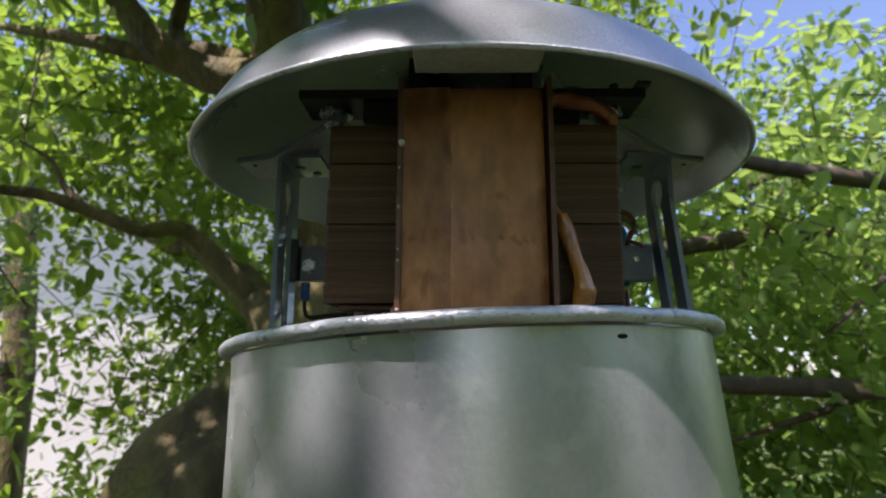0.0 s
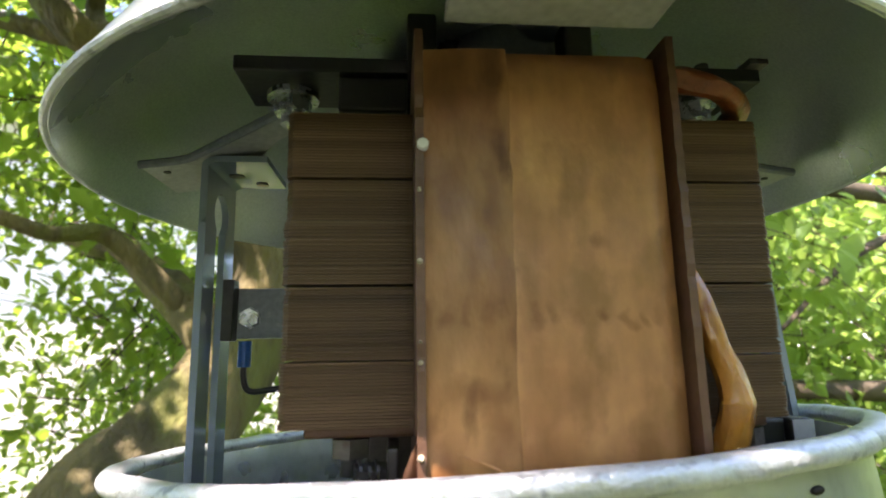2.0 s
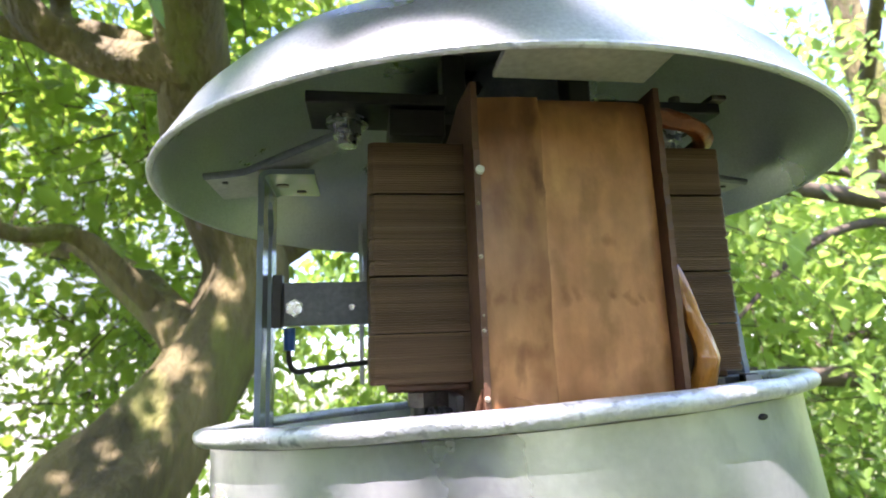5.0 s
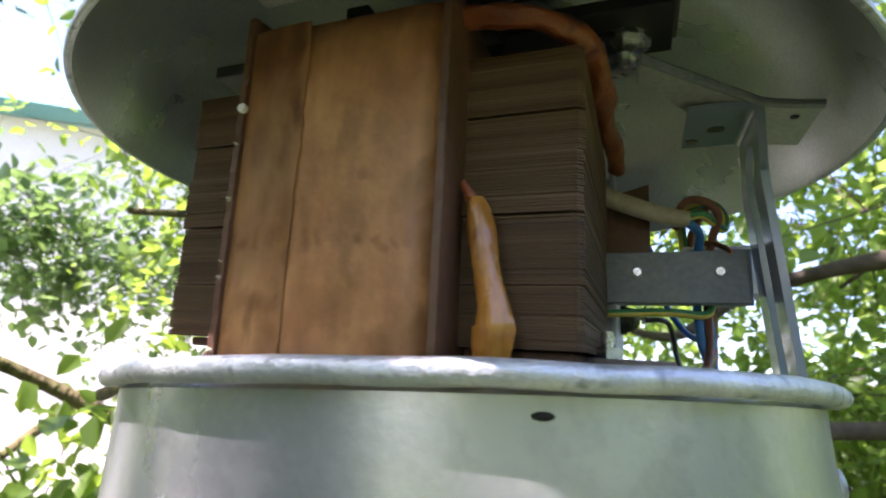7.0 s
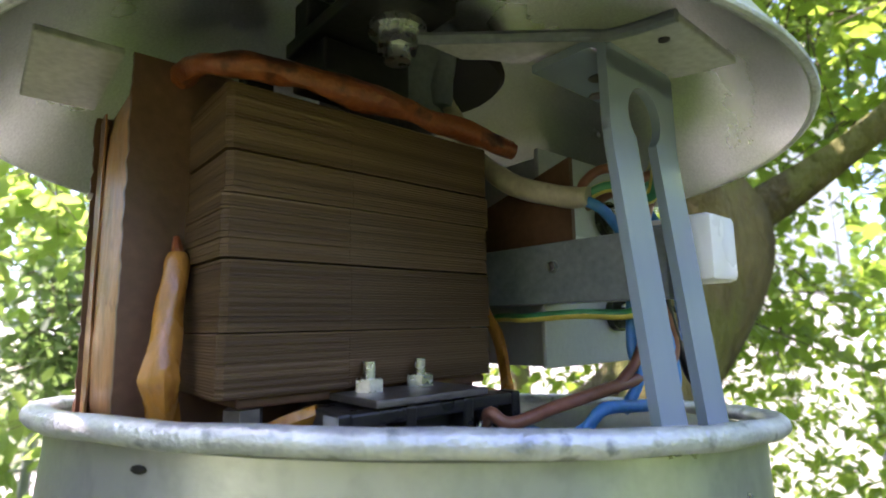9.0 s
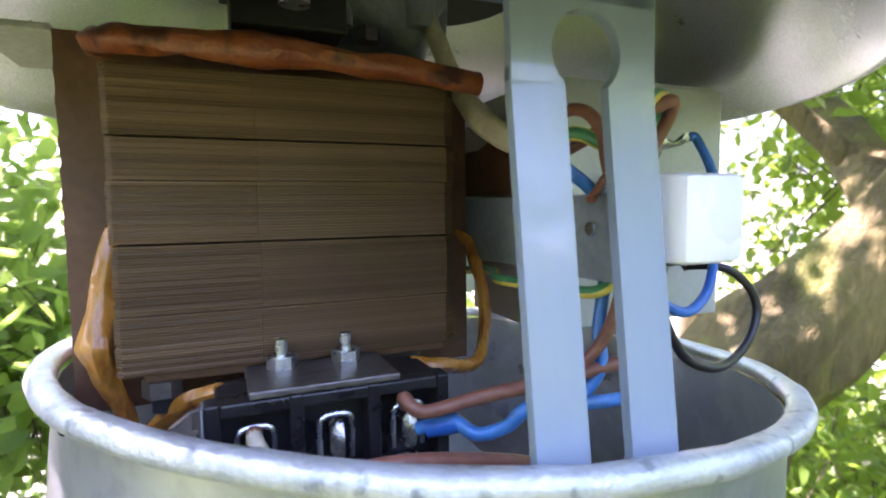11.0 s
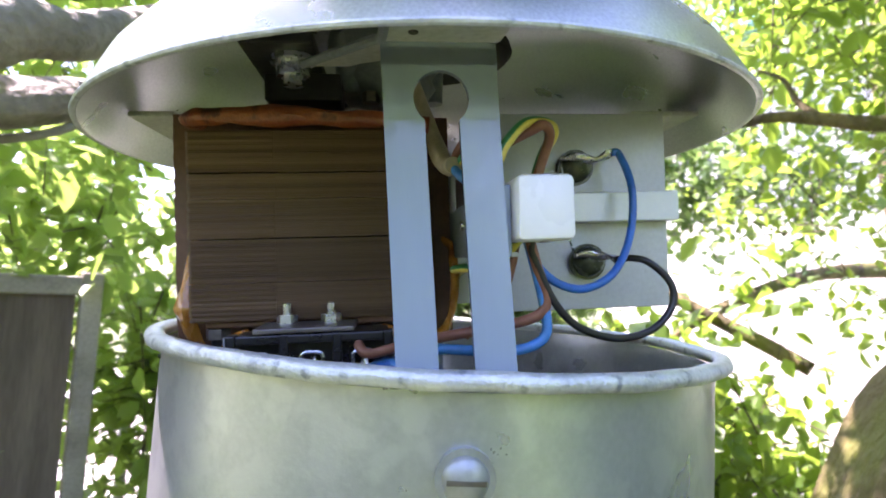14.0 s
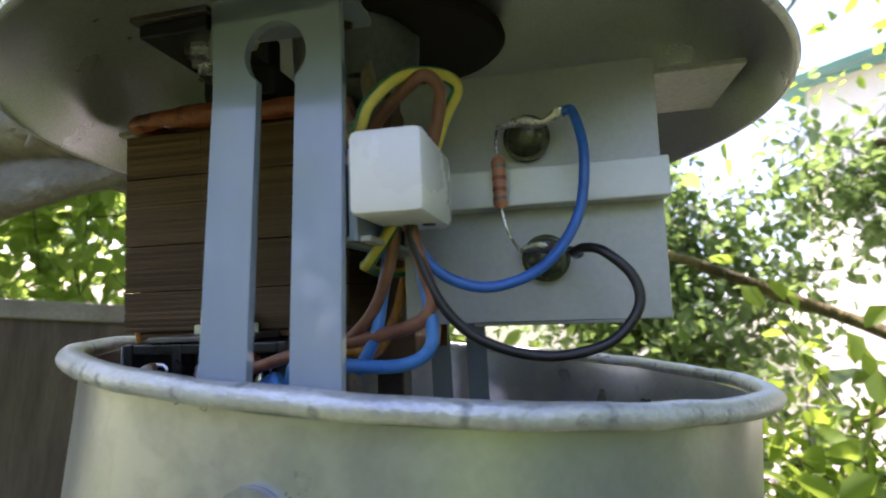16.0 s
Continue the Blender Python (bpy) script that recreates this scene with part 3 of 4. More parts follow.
for a, b in zip(cuts, cuts[1:]):
    # one packet of sheets, each sheet a little in or out of line
    bm = bmesh.new()
    n = max(8, int((b - a) / 0.62))
    dz = (b - a - (0.12 if b in (55.3, 78.2) else 0.3 if b == 27.8 else 0.45)) / n
    ox, oy = rng.uniform(-0.35, 0.35), rng.uniform(-0.3, 0.3)
    prof_ = []
    for i in range(n):
        j, k_ = rng.uniform(-0.09, 0.09), rng.uniform(-0.09, 0.09)
        if rng.random() < 0.07:
            j -= 0.3
            k_ -= 0.3
        z0 = a + i * dz
        prof_ += [(z0 + 0.05, j, k_), (z0 + dz - 0.17, j, k_), (z0 + dz - 0.12, j - 0.24, k_ - 0.24), (z0 + dz, j - 0.24, k_ - 0.24)]
    rings = []
    for z, j, k_ in prof_:
        jt = 0.05 * math.sin(z * 37.0)
        hx, y0, y1, c = 50.4 + j, -86.4 - k_, -10.5 + k_, 1.2
        pts = [(-hx + ox - 0.8, y0 + c), (-hx + ox + c - 0.8, y0), (hx + ox - c, y0), (hx + ox + jt, y0 + c), (hx + ox + jt, -58.3), (hx + ox - 0.12, -58.1), (hx + ox, -57.9), (hx + ox, y1 - 3.5), (hx + ox - 3.5, y1), (-hx + ox + 2.5, y1 + 7), (-hx + ox - 0.8, y1 + 4)]
        rings.append([bm.verts.new((x * MM, (y + oy) * MM, z * MM)) for x, y in pts])
    for p, q in zip(rings, rings[1:]):
        for j in range(11):
            bm.faces.new((p[j], p[(j + 1) % 11], q[(j + 1) % 11], q[j]))
    bm.faces.new(rings[0][::-1])
    bm.faces.new(rings[-1])
    part("lamination_pack", bm, LAMM, tr, "packet of thin varnished core sheets" if a < 16 else "")


def bulged(x0, x1, y0, y1, z0, z1, out=1.2, n=10, seed=0.0, rnd=2.5):
    """A paper-wrapped block with bulged faces and rounded edges."""
    bm = bmesh.new()
    bmesh.ops.create_cube(bm, size=2)
    bmesh.ops.subdivide_edges(bm, edges=bm.edges[:], cuts=n, use_grid_fill=True)
    hx, hy, hz = (x1 - x0) / 2, (y1 - y0) / 2, (z1 - z0) / 2
    for v in bm.verts:
        u = v.co.copy()
        p = Vector((u.x * hx, u.y * hy, u.z * hz))
        q = Vector([max(-h + rnd, min(h - rnd, c)) for c, h in zip(p, (hx, hy, hz))])
        d = p - q
        p = q + (d.normalized() * min(rnd, d.length) if d.length > 1e-6 else d)
        p.y += out * u.y * (1 - u.x ** 2) * (1 - u.z ** 4) if abs(u.y) > 0.98 else 0
        p += Vector((1, 1, 0)) * 0.35 * noise.noise(p * 0.09 + Vector((seed, 0, 0)))
        v.co = (p + Vector(((x0 + x1) / 2, (y0 + y1) / 2, (z0 + z1) / 2))) * MM
    return bm


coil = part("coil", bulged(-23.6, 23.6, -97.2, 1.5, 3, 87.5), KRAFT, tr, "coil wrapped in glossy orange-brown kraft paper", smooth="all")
# overlapping paper strip along the wrap's edge
bm = bmesh.new()
rows_ = 26
grid = []
for i in range(rows_ + 1):
    z = 4.5 + (86.2 - 4.5) * i / rows_
    xr = -8.0 + 0.8 * noise.noise((z * 0.06, 3, 0)) + 0.5 * noise.noise((z * 0.3, 1, 0))
    row = []
    for j in range(9):
        x = -23.9 + (xr + 23.9) * j / 8
        y = -97.9 - 1.15 * (1 - (x / 23.6) ** 2) + 0.3 * noise.noise((x * 0.1, z * 0.06, 2))
        row.append(bm.verts.new((x * MM, y * MM, z * MM)))
    grid.append(row)
for i in range(rows_):
    for j in range(8):
        bm.faces.new((grid[i][j], grid[i][j + 1], grid[i + 1][j + 1], grid[i + 1][j]))
ret = bmesh.ops.extrude_face_region(bm, geom=bm.faces[:])
for v in ret["geom"]:
    if isinstance(v, bmesh.types.BMVert):
        v.co.y += 0.45 * MM
bmesh.ops.recalc_face_normals(bm, faces=bm.faces[:])
part("paper_overlap", bm, KRAFT2, coil, "darker stained paper overlap", smooth=True)
for s in (-1, 1):
    # pressboard cheek with ragged outer edge
    bm = bmesh.new()
    outline = []
    for i in range(40):
        outline.append((-99.0 + 0.7 * noise.noise((i * 0.7, s, 0)), 1 + 89 * i / 39))
    outline += [(-80, 92 if s < 0 else 90), (-64, 89), (-40, 89), (3, 88.5), (3, 3)]
    f0 = [bm.verts.new((s * 24.0 * MM, y * MM, z * MM)) for y, z in outline]
    f1 = [bm.verts.new((s * 25.6 * MM, y * MM, z * MM)) for y, z in outline]
    bm.faces.new(f0)
    bm.faces.new(f1[::-1])
    for i in range(len(f0)):
        j = (i + 1) % len(f0)
        bm.faces.new((f0[i], f0[j], f1[j], f1[i]))
    bmesh.ops.recalc_face_normals(bm, faces=bm.faces[:])
    part("cheek", bm, CHEEK, coil, "dark brown pressboard cheek")
for z, r in ((58, 0.4), (45, 0.6), (31, 0.3), (27.5, 0.5), (12, 0.7)):
    part("glue_fleck", cyl((-24.9, -98.9, z), (0, -1, 0.2), r, 0.9, 8, r * 0.5), CREAM, coil)
for pts in ([(-3, -98.7, 4.5), (0, -99.0, 7.2), (5, -99.0, 8.6), (10, -98.8, 8.2), (13, -98.5, 6.8)], [(-19, -98.4, 12.5), (-13, -98.9, 10.2), (-9, -99.0, 8.0)]):
    part("paper_crease", tube(pts, [0.1, 0.35, 0.4, 0.3, 0.1][:len(pts)], 6, 5, flat=0.6), KRAFT, coil, smooth=True)
part("glue_drop", cyl((-24.2, -98.6, 66.4), (0, -1, 0.2), 1.1, 1.2, 10), PORC, coil)
# feet under the core, nut and bolt below its front corner
for x in (-30, 30):
    for y in (-52, -22):
        part("core_foot", box(x - 6, x + 6, y - 6, y + 6, -62, 13), RAWM, tr, bevel=0.0008)
for x in (-38, 44):
    fn = part("foot_nut", cyl((x, -79, 9.0), (0, 0, 1), 4.0, 3.6, 6), RAWM, tr)
    part("foot_stud", cyl((x, -79, 5.5), (0, 0, 1), 2.2, 3.5, 14), BLACKP, fn, smooth=True)
bb = part("black_bolt", cyl((-31, -84, 6.5), (-1, -0.2, 0), 2.4, 6, 6), BLACKP, tr)
for i in range(3):
    part("thread_ring", cyl((-32.5 - 1.6 * i, -84.3, 6.5), (-1, -0.2, 0), 2.9, 0.7, 16), BLACKM, bb)
part("side_tab", box(-30.8, -28.6, -90, -78, -16, 12.2), BLACKP, tr, "black painted tab beside the coil", bevel=0.0005)
part("paper_tear", tube([(-25.5, -97, 14), (-27, -97.5, 7), (-28.5, -97, 0), (-29, -95, -8)], [0.6, 2.2, 3.0, 3.2], 8, flat=0.25, rough=0.4), CHEEK, tr, "torn paper edge at the coil foot", smooth=True)
part("clamp_frame", box(-47, 48, -82, -14, 12.9, 15.0), CHEEK, tr, "brown pressboard sheet under the core", bevel=0.0006)
part("support_board", box(-60, 60, -80, 40, -70, -62), BARM, tr, bevel=0.001)
# top clamp bars with bolts
for s in (-1, 1):
    tb = part("clamp_bar", box(*sorted((s * 26, s * 70)), -64, -42, 99.5, 103.5), BLACKP, tr, "black painted clamp bar under the lid", bevel=0.0005)
    if s > 0:
        part("bar_end", box(*sorted((s * 66, s * 71.5)), -66, -41, 103.8, 105.6), RAWM, tb, "bare steel strip end", bevel=0.0003)
        part("top_stud", cyl((s * 61, -52, 105.7), (0, 0, 1), 2.0, 5, 14), RAWM, tb, smooth=True)
    hb = part("clamp_bolt", cyl((s * 57.5, -50, 99.4), (0, 0, -1), 7.0, 1.6, 28), BRIGHT, tb, "zinc hexagon bolt with spring washer", smooth=True)
    part("bolt_hexagon", cyl((s * 57.5, -50, 97.8), (0, 0, -1), 5.3, 4.2, 6), BRIGHT, hb)
    part("bolt_tip", cyl((s * 57.5, -50, 93.6), (0, 0, -1), 3.2, 3.0, 16), BRIGHT, hb, smooth=True)
    part("bushing", cyl((s * 38, -50, 99.5), (0, 0, -1), 4.5, 9, 24), BLACKM, tb, smooth=True)
    part("clamp_block", box(*sorted((s * 26.2, s * 44)), -62, -36, 90, 99.4), BLACKP, tb, bevel=0.0008)
    part("hanger", box(*sorted((s * 18, s * 26)), -58, -48, 99.6, 121), BLACKP, tb, bevel=0.0008)
# cast hub under the lid
bm = lathe([(0.5, 128), (24, 128), (23, 117), (19, 108), (20, 101), (15, 96), (0.5, 95)], 40)
for v in bm.verts:
    v.co *= 1 + 0.10 * noise.noise(v.co * 60)
    v.co += Vector((0.012, -0.020, 0))
part("cast_hub", bm, BARM, lid_hub := thing("lamp_hub", "rough dark cast-metal hub hanging under the lid", "casting", ASM), smooth="all")
# added black disc: the darkness under the dome as a shape
part("dome_dark_disc", lathe([(0.5, 126), (34, 124.5), (35, 121.5), (33, 119.5), (0.5, 119.5)], 64), GAPM, lid_hub, "matte black disc standing in for the dark under the dome", smooth=True)
for i in range(5):
    a = 2 * math.pi * i / 5 + 0.4
    part("lug", cyl((12 + 19 * math.cos(a), -20 + 19 * math.sin(a), 98), (0, 0, 1), 4.2, 22, 14, 5.2), BARM, lid_hub, smooth=True)
part("boss_screw", cyl((26, -26, 98), (0, 0, -1), 3.4, 4, 6), RAWM, lid_hub)
# leads
part("lead", tube([(29.5, -88.8, 45), (30, -89.2, 42), (32.5, -91, 31), (34.8, -92.4, 21), (34.8, -92.4, 17), (32.8, -91, 10), (31.8, -88.5, 2), (33, -87.5, -6)], [2.0, 2.7, 3.0, 3.2, 4.1, 3.5, 2.9, 2.5, 2.4], 14, flat=0.85, rough=0.3), SLEEVE, tr, "amber oiled cloth sleeve lead", smooth=True)
part("lead", tube([(33, -87.5, -6), (40, -80, 1), (48, -73, 8), (53, -67, 11)], [2.2, 2.5, 2.6, 2.3], 12, flat=0.8, rough=0.25), SLEEVE, tr, smooth=True)
part("lead_tip", tube([(26, -88.5, 49), (27.6, -88.6, 46), (29, -88.6, 44)], [0.7, 1.3, 1.2], 8), SLEEVE2, tr)
part("lead", tube([(24, 0, 41), (27, 3, 38.5), (31, 3.2, 33), (37, 2.8, 25), (43, 0, 13), (47, -5, 7.5), (51, -16, 9.5), (50, -24, 10.5)], [2.0, 2.4, 2.6, 2.4, 2.0, 2.6, 2.4, 2.2], 12, flat=0.7, rough=0.25), SLEEVE, tr, smooth=True)
part("top_lead", tube([(25, -89, 86.5), (33, -89.5, 86), (42.3, -88.5, 84.0), (49, -82, 82.6), (51.6, -72, 82.6), (52, -55, 82.4), (52, -40, 81.9), (53, -24, 80.6), (54, -6.5, 78.6)], [2.4, 2.9, 2.5, 2.8, 2.5, 3.6, 2.6, 2.9, 2.6], 14, rough=0.4), SLEEVE2, tr, "rust-orange sleeve lead across the core", smooth=True)

# dark brown panel behind the coil, its top edge rising to +x
bm = bmesh.new()
outline = [(12, 52.2), (64, 52.2), (64, 77), (26, 66), (12, 66)]
fa = [bm.verts.new((x * MM, 7.4 * MM, z * MM)) for x, z in outline]
fb = [bm.verts.new((x * MM, 9.0 * MM, z * MM)) for x, z in outline]
bm.faces.new(fa)
bm.faces.new(fb[::-1])
for i in range(5):
    bm.faces.new((fa[i], fa[(i + 1) % 5], fb[(i + 1) % 5], fb[i]))
bmesh.ops.recalc_face_normals(bm, faces=bm.faces[:])
part("rear_panel", bm, CHEEK, tr, "dark brown panel with sloping top behind the coil")

# ---- terminal block ----
term = thing("terminal_block", "black bakelite terminal block with steel clamp strip", "terminal block", ASM)
bm = box(48, 61.5, -68.5, -22, -14, 12.2)
part("body", bm, BLACKM, term, bevel=0.0006)
ys = [-69.0, -53.4, -37.6, -22.0]
for y in ys:
    part("rib", box(61.4, 66.6, y - 1.4, y + 1.4, -14, 12.6), BLACKM, term, bevel=0.0005)
part("top_ledge", box(61.4, 66.4, -67.5, -23.4, 9.6, 12.4), BLACKM, term, bevel=0.0005)
part("end_plate", box(61.8, 66.9, -70.8, -70.5, -14, 12.2), PLATEM, term, "scuffed pale end of the block")
part("clamp_strip", box(48.6, 67.2, -62.3, -32, 12.8, 14.4), RAWM, term, "dull steel clamp strip", bevel=0.0004)
for y in (-54.6, -40.4):
    nb = part("nut", cyl((52.6, y, 14.4), (0, 0, 1), 3.3, 2.5, 6), BRIGHT, term, "small bright zinc nut")
    part("nut_washer_face", cyl((52.6, y, 16.8), (0, 0, 1), 2.8, 0.3, 20), BRIGHT, nb)
    part("stud", cyl((52.6, y, 14.4), (0, 0, 1), 1.35, 6.4, 14), BRIGHT, nb)
for y in (-61.2, -45.4, -29.6):
    cl = part("clamp_frame", tube([(64.2, y - 3.3, -3), (64.4, y - 3.4, 4.2), (64.4, y - 2.6, 6.2), (64.3, y, 6.6), (64.4, y + 2.6, 6.2), (64.4, y + 3.4, 4.2), (64.2, y + 3.3, -3)], 0.6, 8, 4), BRIGHT, term, "bent steel wire clamp")
    part("clamp_tongue", tube([(61.8, y, 4.2), (64.0, y, 3.8), (65.2, y, 1.2), (65.0, y, -1.4), (63.2, y, -3.2)], 1.9, 10, 5, flat=0.35), SOLDER, cl, smooth=True)
    part("contact", box(62.2, 64.6, y - 2.6, y + 2.6, -13, -5.5), SOLDER, cl, bevel=0.0004)

# ---- plate with diodes ----
plate = thing("diode_plate", "grey aluminium plate carrying two stud diodes", "mounting plate", ASM)
part("sheet", box(50.5, 52.3, 8, 77, 15, 83), PLATEM, plate, bevel=0.0004)
# light on the tilted strip is put into its paler colour
part("edge_strip", box(52.4, 59.5, 14, 77.6, 44.8, 54.8), STRIPM, plate, "folded aluminium strip, coloured paler for light from above", bevel=0.0005)
part("sheet_arm", box(10, 50.4, 13.2, 14.9, 15, 82), PLATEM, plate, bevel=0.0003)
part("twin_sheet", box(-54.6, -52.8, 10, 77, 9, 78), STRIPM, plate, "pale second sheet on the other side", bevel=0.0004)
part("joining_sheet", box(-52.7, 9.9, 13.2, 14.6, 40, 76), PLATEM, plate)
for (y, z), (ly, lz) in (((43.4, 63.8), (52, 67)), ((46.8, 31.4), (54.3, 32))):
    dd = part("diode", cyl((52.4, y, z), (1, 0, 0), 6.2, 2.4, 28), DIODEM, plate, "olive glazed stud diode", smooth=True)
    part("diode_cap", lathe([(0.2, 5.4), (1.8, 5.2), (3.6, 4.2), (4.9, 2.4), (5.4, 0), (0.2, 0)], 28), DIODEM, dd, smooth=True, m=Matrix.Translation(Vector((54.6, y, z)) * MM) @ Matrix.Rotation(radians(90), 4, "Y"))
    part("solder_tag", tube([(59, y - 6.5, z + 2.0), (60, y - 2, z + 2.4), (60.5, y + 2, z + 1.8), (61.5, y + 5, z + 1.5), (62, ly, lz), (62.3, ly + 1.2, lz + 0.4)], [0.6, 1.7, 2.0, 0.9, 1.9, 1.1], 10, flat=0.6, rough=0.4), SOLDER, dd, smooth=True)
rs = part("resistor", tube([(63, 36.4, 57), (63, 36.5, 55.8), (63, 36.5, 53.5), (63, 36.5, 47), (63, 36.6, 45), (63, 36.6, 43.8)], [1.2, 1.9, 1.65, 1.65, 1.9, 1.2], 14, straight=True), RESM, plate, "pink-brown resistor with wire legs", smooth=True)
for z, m_ in ((54.6, RAWM), (51.5, SLEEVE2), (48.6, SLEEVE2), (46.2, RAWM)):
    part("colour_band", cyl((63, 36.5, z - 0.5), (0, 0, 1), 1.80, 1.0, 16), m_, rs, smooth=True)
part("wire_leg", tube([(60, 36.5, 66), (62, 36.0, 62), (63, 36.4, 56.5)], 0.4, 6), SOLDER, rs)
part("wire_leg", tube([(63, 36.6, 44), (62.6, 38, 38), (60.5, 40.4, 33.2)], 0.4, 6), SOLDER, rs)

# ---- white connector ----
con = thing("connector_block", "white plastic connector block beside the strap", "connector", ASM)
bm = box(74, 101.3, 11.2, 26.4, 38, 55)
part("housing", bm, PORC, con, smooth=True, bevel=0.0018)
# entry holes are black discs; their colour stands for the shade inside
part("entry_hole", cyl((90, 26.1, 50), (0, 1, 0), 1.6, 0.25, 16), BLACKW, con)
part("entry_hole", cyl((80, 26.1, 48), (0, 1, 0), 1.6, 0.25, 16), BLACKW, con)
for y in (14.0, 18.5, 23):
    part("entry_hole", cyl((84, y, 38.1), (0, 0, -1), 1.5, 0.3, 16), BLACKW, con)
part("mounting_bracket", box(76, 95.2, 9.0, 10.8, 34, 53), STRAPM, con, bevel=0.0003)


# ---- wires ----
def wire(name, label, pts, r, mat, **kw):
    th = thing(name, label, "wire", ASM)
    part("insulation", tube(pts, r, 12, **kw), mat, th, smooth=True)
    return th


wire("brown_wire", "brown insulated wire from terminal to connector", [(64, -30, 6), (66.5, -31, 8.5), (70, -28, 6.2), (74, -17, 9), (78, -6, 11.5), (81, 9, 14), (83.5, 20, 17), (84, 23, 22), (84, 20.5, 31), (84, 18.5, 39)], 1.55, BROWNM)
w = wire("brown_wire", "brown insulated wire looping out of the first clamp", [(65.5, -61.4, 6), (68, -61.6, 5.4), (71.5, -60.2, 3), (76, -56, 0.5), (79, -50, 0.2), (80, -42, 1.5), (80, -30, 0.5), (79, -8, -5), (76, 8, -14), (70, 18, -30)], 1.55, BROWNM)
part("stripped_end", tube([(65.2, -61.4, 6.1), (68, -61.6, 5.5), (70.5, -60.6, 3.8), (71.6, -60.0, 2.9)], [1.3, 1.62, 1.62, 1.6], 10), CREAM, w, "pale stripped wire end", smooth=True)
wire("blue_wire", "light blue insulated wire rising to the connector", [(66, -28, 1), (70, -22, 3.6), (75, -18, 1.6), (79, -13, 4), (82, -9, 8.5), (84, 4, 8), (84, 16, 8), (84, 22.5, 12), (83.5, 22, 22), (83, 19, 36), (83, 18.5, 39)], 1.5, BLUEM)
wire("blue_wire", "deep blue insulated wire looping from a diode", [(62.3, 53, 67.4), (63, 55.4, 66.5), (67.5, 57.2, 55), (70, 55, 40), (75.5, 47, 28.5), (80, 36, 24), (82, 27, 26), (82.5, 21, 31.5), (82, 18, 39)], 1.25, BLUE2M)
wire("black_wire", "black insulated wire looping from a diode", [(62.6, 53.5, 32), (68, 56, 32.4), (71.5, 60, 31), (73.4, 65.6, 25), (74.3, 66, 18), (76, 59, 11), (80, 46, 9), (83, 33, 13), (84.5, 25, 21), (84.5, 19.5, 34), (84.5, 19, 39)], 1.15, BLACKW)
wire("brown_wire", "red-brown wire loop above the connector", [(72, 3, 60), (79, 12, 66), (84, 19.5, 69.5), (85, 23.5, 71), (82, 26.0, 68.5), (79, 24.5, 62), (78, 22, 54)], 1.5, BROWNM)


def striped(name, label, pts, r):
    """Green and yellow earth wire: green insulation with a yellow stripe."""
    th = thing(name, label, "wire", ASM)
    bm = tube(pts, r, 12)
    bm.faces.ensure_lookup_table()
    for i, f in enumerate(bm.faces):
        if i % 12 in (0, 1, 2, 6, 7, 8):
            f.material_index = 1
    part("insulation", bm, [GREENM, YELLOWM], th, smooth=True)
    return th


striped("earth_wire", "green and yellow earth wire looping over the connector", [(72, 0, 61.5), (80, 3, 64), (87, 8.5, 60), (88, 11.5, 65), (85, 18, 71.5), (80, 26, 72.8), (76.5, 29, 70.5), (75.5, 25.5, 64), (76, 22, 54)], 1.55)
striped("earth_wire", "green and yellow earth wire below the cross bar", [(84, 15.5, 39), (83, 11.5, 34), (80, 7.5, 30.5), (68, 2.6, 30.8), (50, 1.0, 30.0), (30, 8, 30), (-20, 9, 24)], 1.4)
wire("blue_wire", "light blue wire behind the cross bar", [(74, -1.5, 61), (79, 1.0, 57), (79, 9.5, 50), (78.5, 12, 36), (79, 10, 22), (81, 9, 14), (79, 4, 6)], 1.45, BLUEM)
wire("cream_cable", "dirty cream cable sheath hanging from the lid", [(27, -12, 118), (29, -10.5, 104), (33, -8, 93), (37, -5, 82), (48, -3.2, 71.5), (60, -2.8, 65.5), (71, -2, 62), (76, -1.5, 61.5)], [2.2, 2.3, 2.6, 2.9, 3.2, 3.2, 3.0, 2.6], CREAM, rough=0.1)
cs = thing("copper_strand", "bare twisted copper strand end by the strap", "wire", ASM)
for i in range(6):
    q = [2 * math.pi * i / 6 + 1.1 * j for j in range(6)]
    line = [(79, 12, 56), (82, 9, 55.2), (84.5, 6.2, 54.2), (86, 4.2, 53), (87.2, 2.4, 51.8), (88, 0.6 - 0.35 * (i % 3), 50.4)]
    part("strand", tube([(x, y + 0.62 * math.cos(u), z + 0.62 * math.sin(u)) for (x, y, z), u in zip(line, q)], 0.38, 6, 4), COPPER, cs, smooth=True)
wire("brown_wire", "dark brown wire arching over the grey bar", [(74, -1.5, 61.5), (73.5, 0, 65.5), (77, 2.5, 69), (82.5, 3.5, 68), (85.5, 5, 63.5), (83.5, 8.5, 56), (82, 14.5, 44), (82, 14, 33), (81.5, 9, 20), (79, 0, 11.5)], 1.35, BROWNM)
th = wire("black_wire", "thin black wire with blue crimp under the bar", [(-83, 7.5, 27), (-83, 7.6, 20), (-80.5, 7.6, 15.6), (-72, 7.8, 16.2), (-52, 8, 18), (-30, 8, 20)], 1.1, BLACKW)
part("crimp", cyl((-83, 7.5, 24), (0, 0, 1), 2.3, 9, 16), BLUE2M, th, "blue crimp sleeve", smooth=True)
# loose hardware on the floor of the drum
sup = thing("mounting_bracket", "pale folded metal bracket inside the drum", "bracket", ASM)
part("sheet", box(62, 94, -24, 12, -16.5, -14.5), STRAPM, sup, bevel=0.0004)
part("upright", box(62, 64, -24, 12, -62, -16.6), PLATEM, sup, bevel=0.0004)
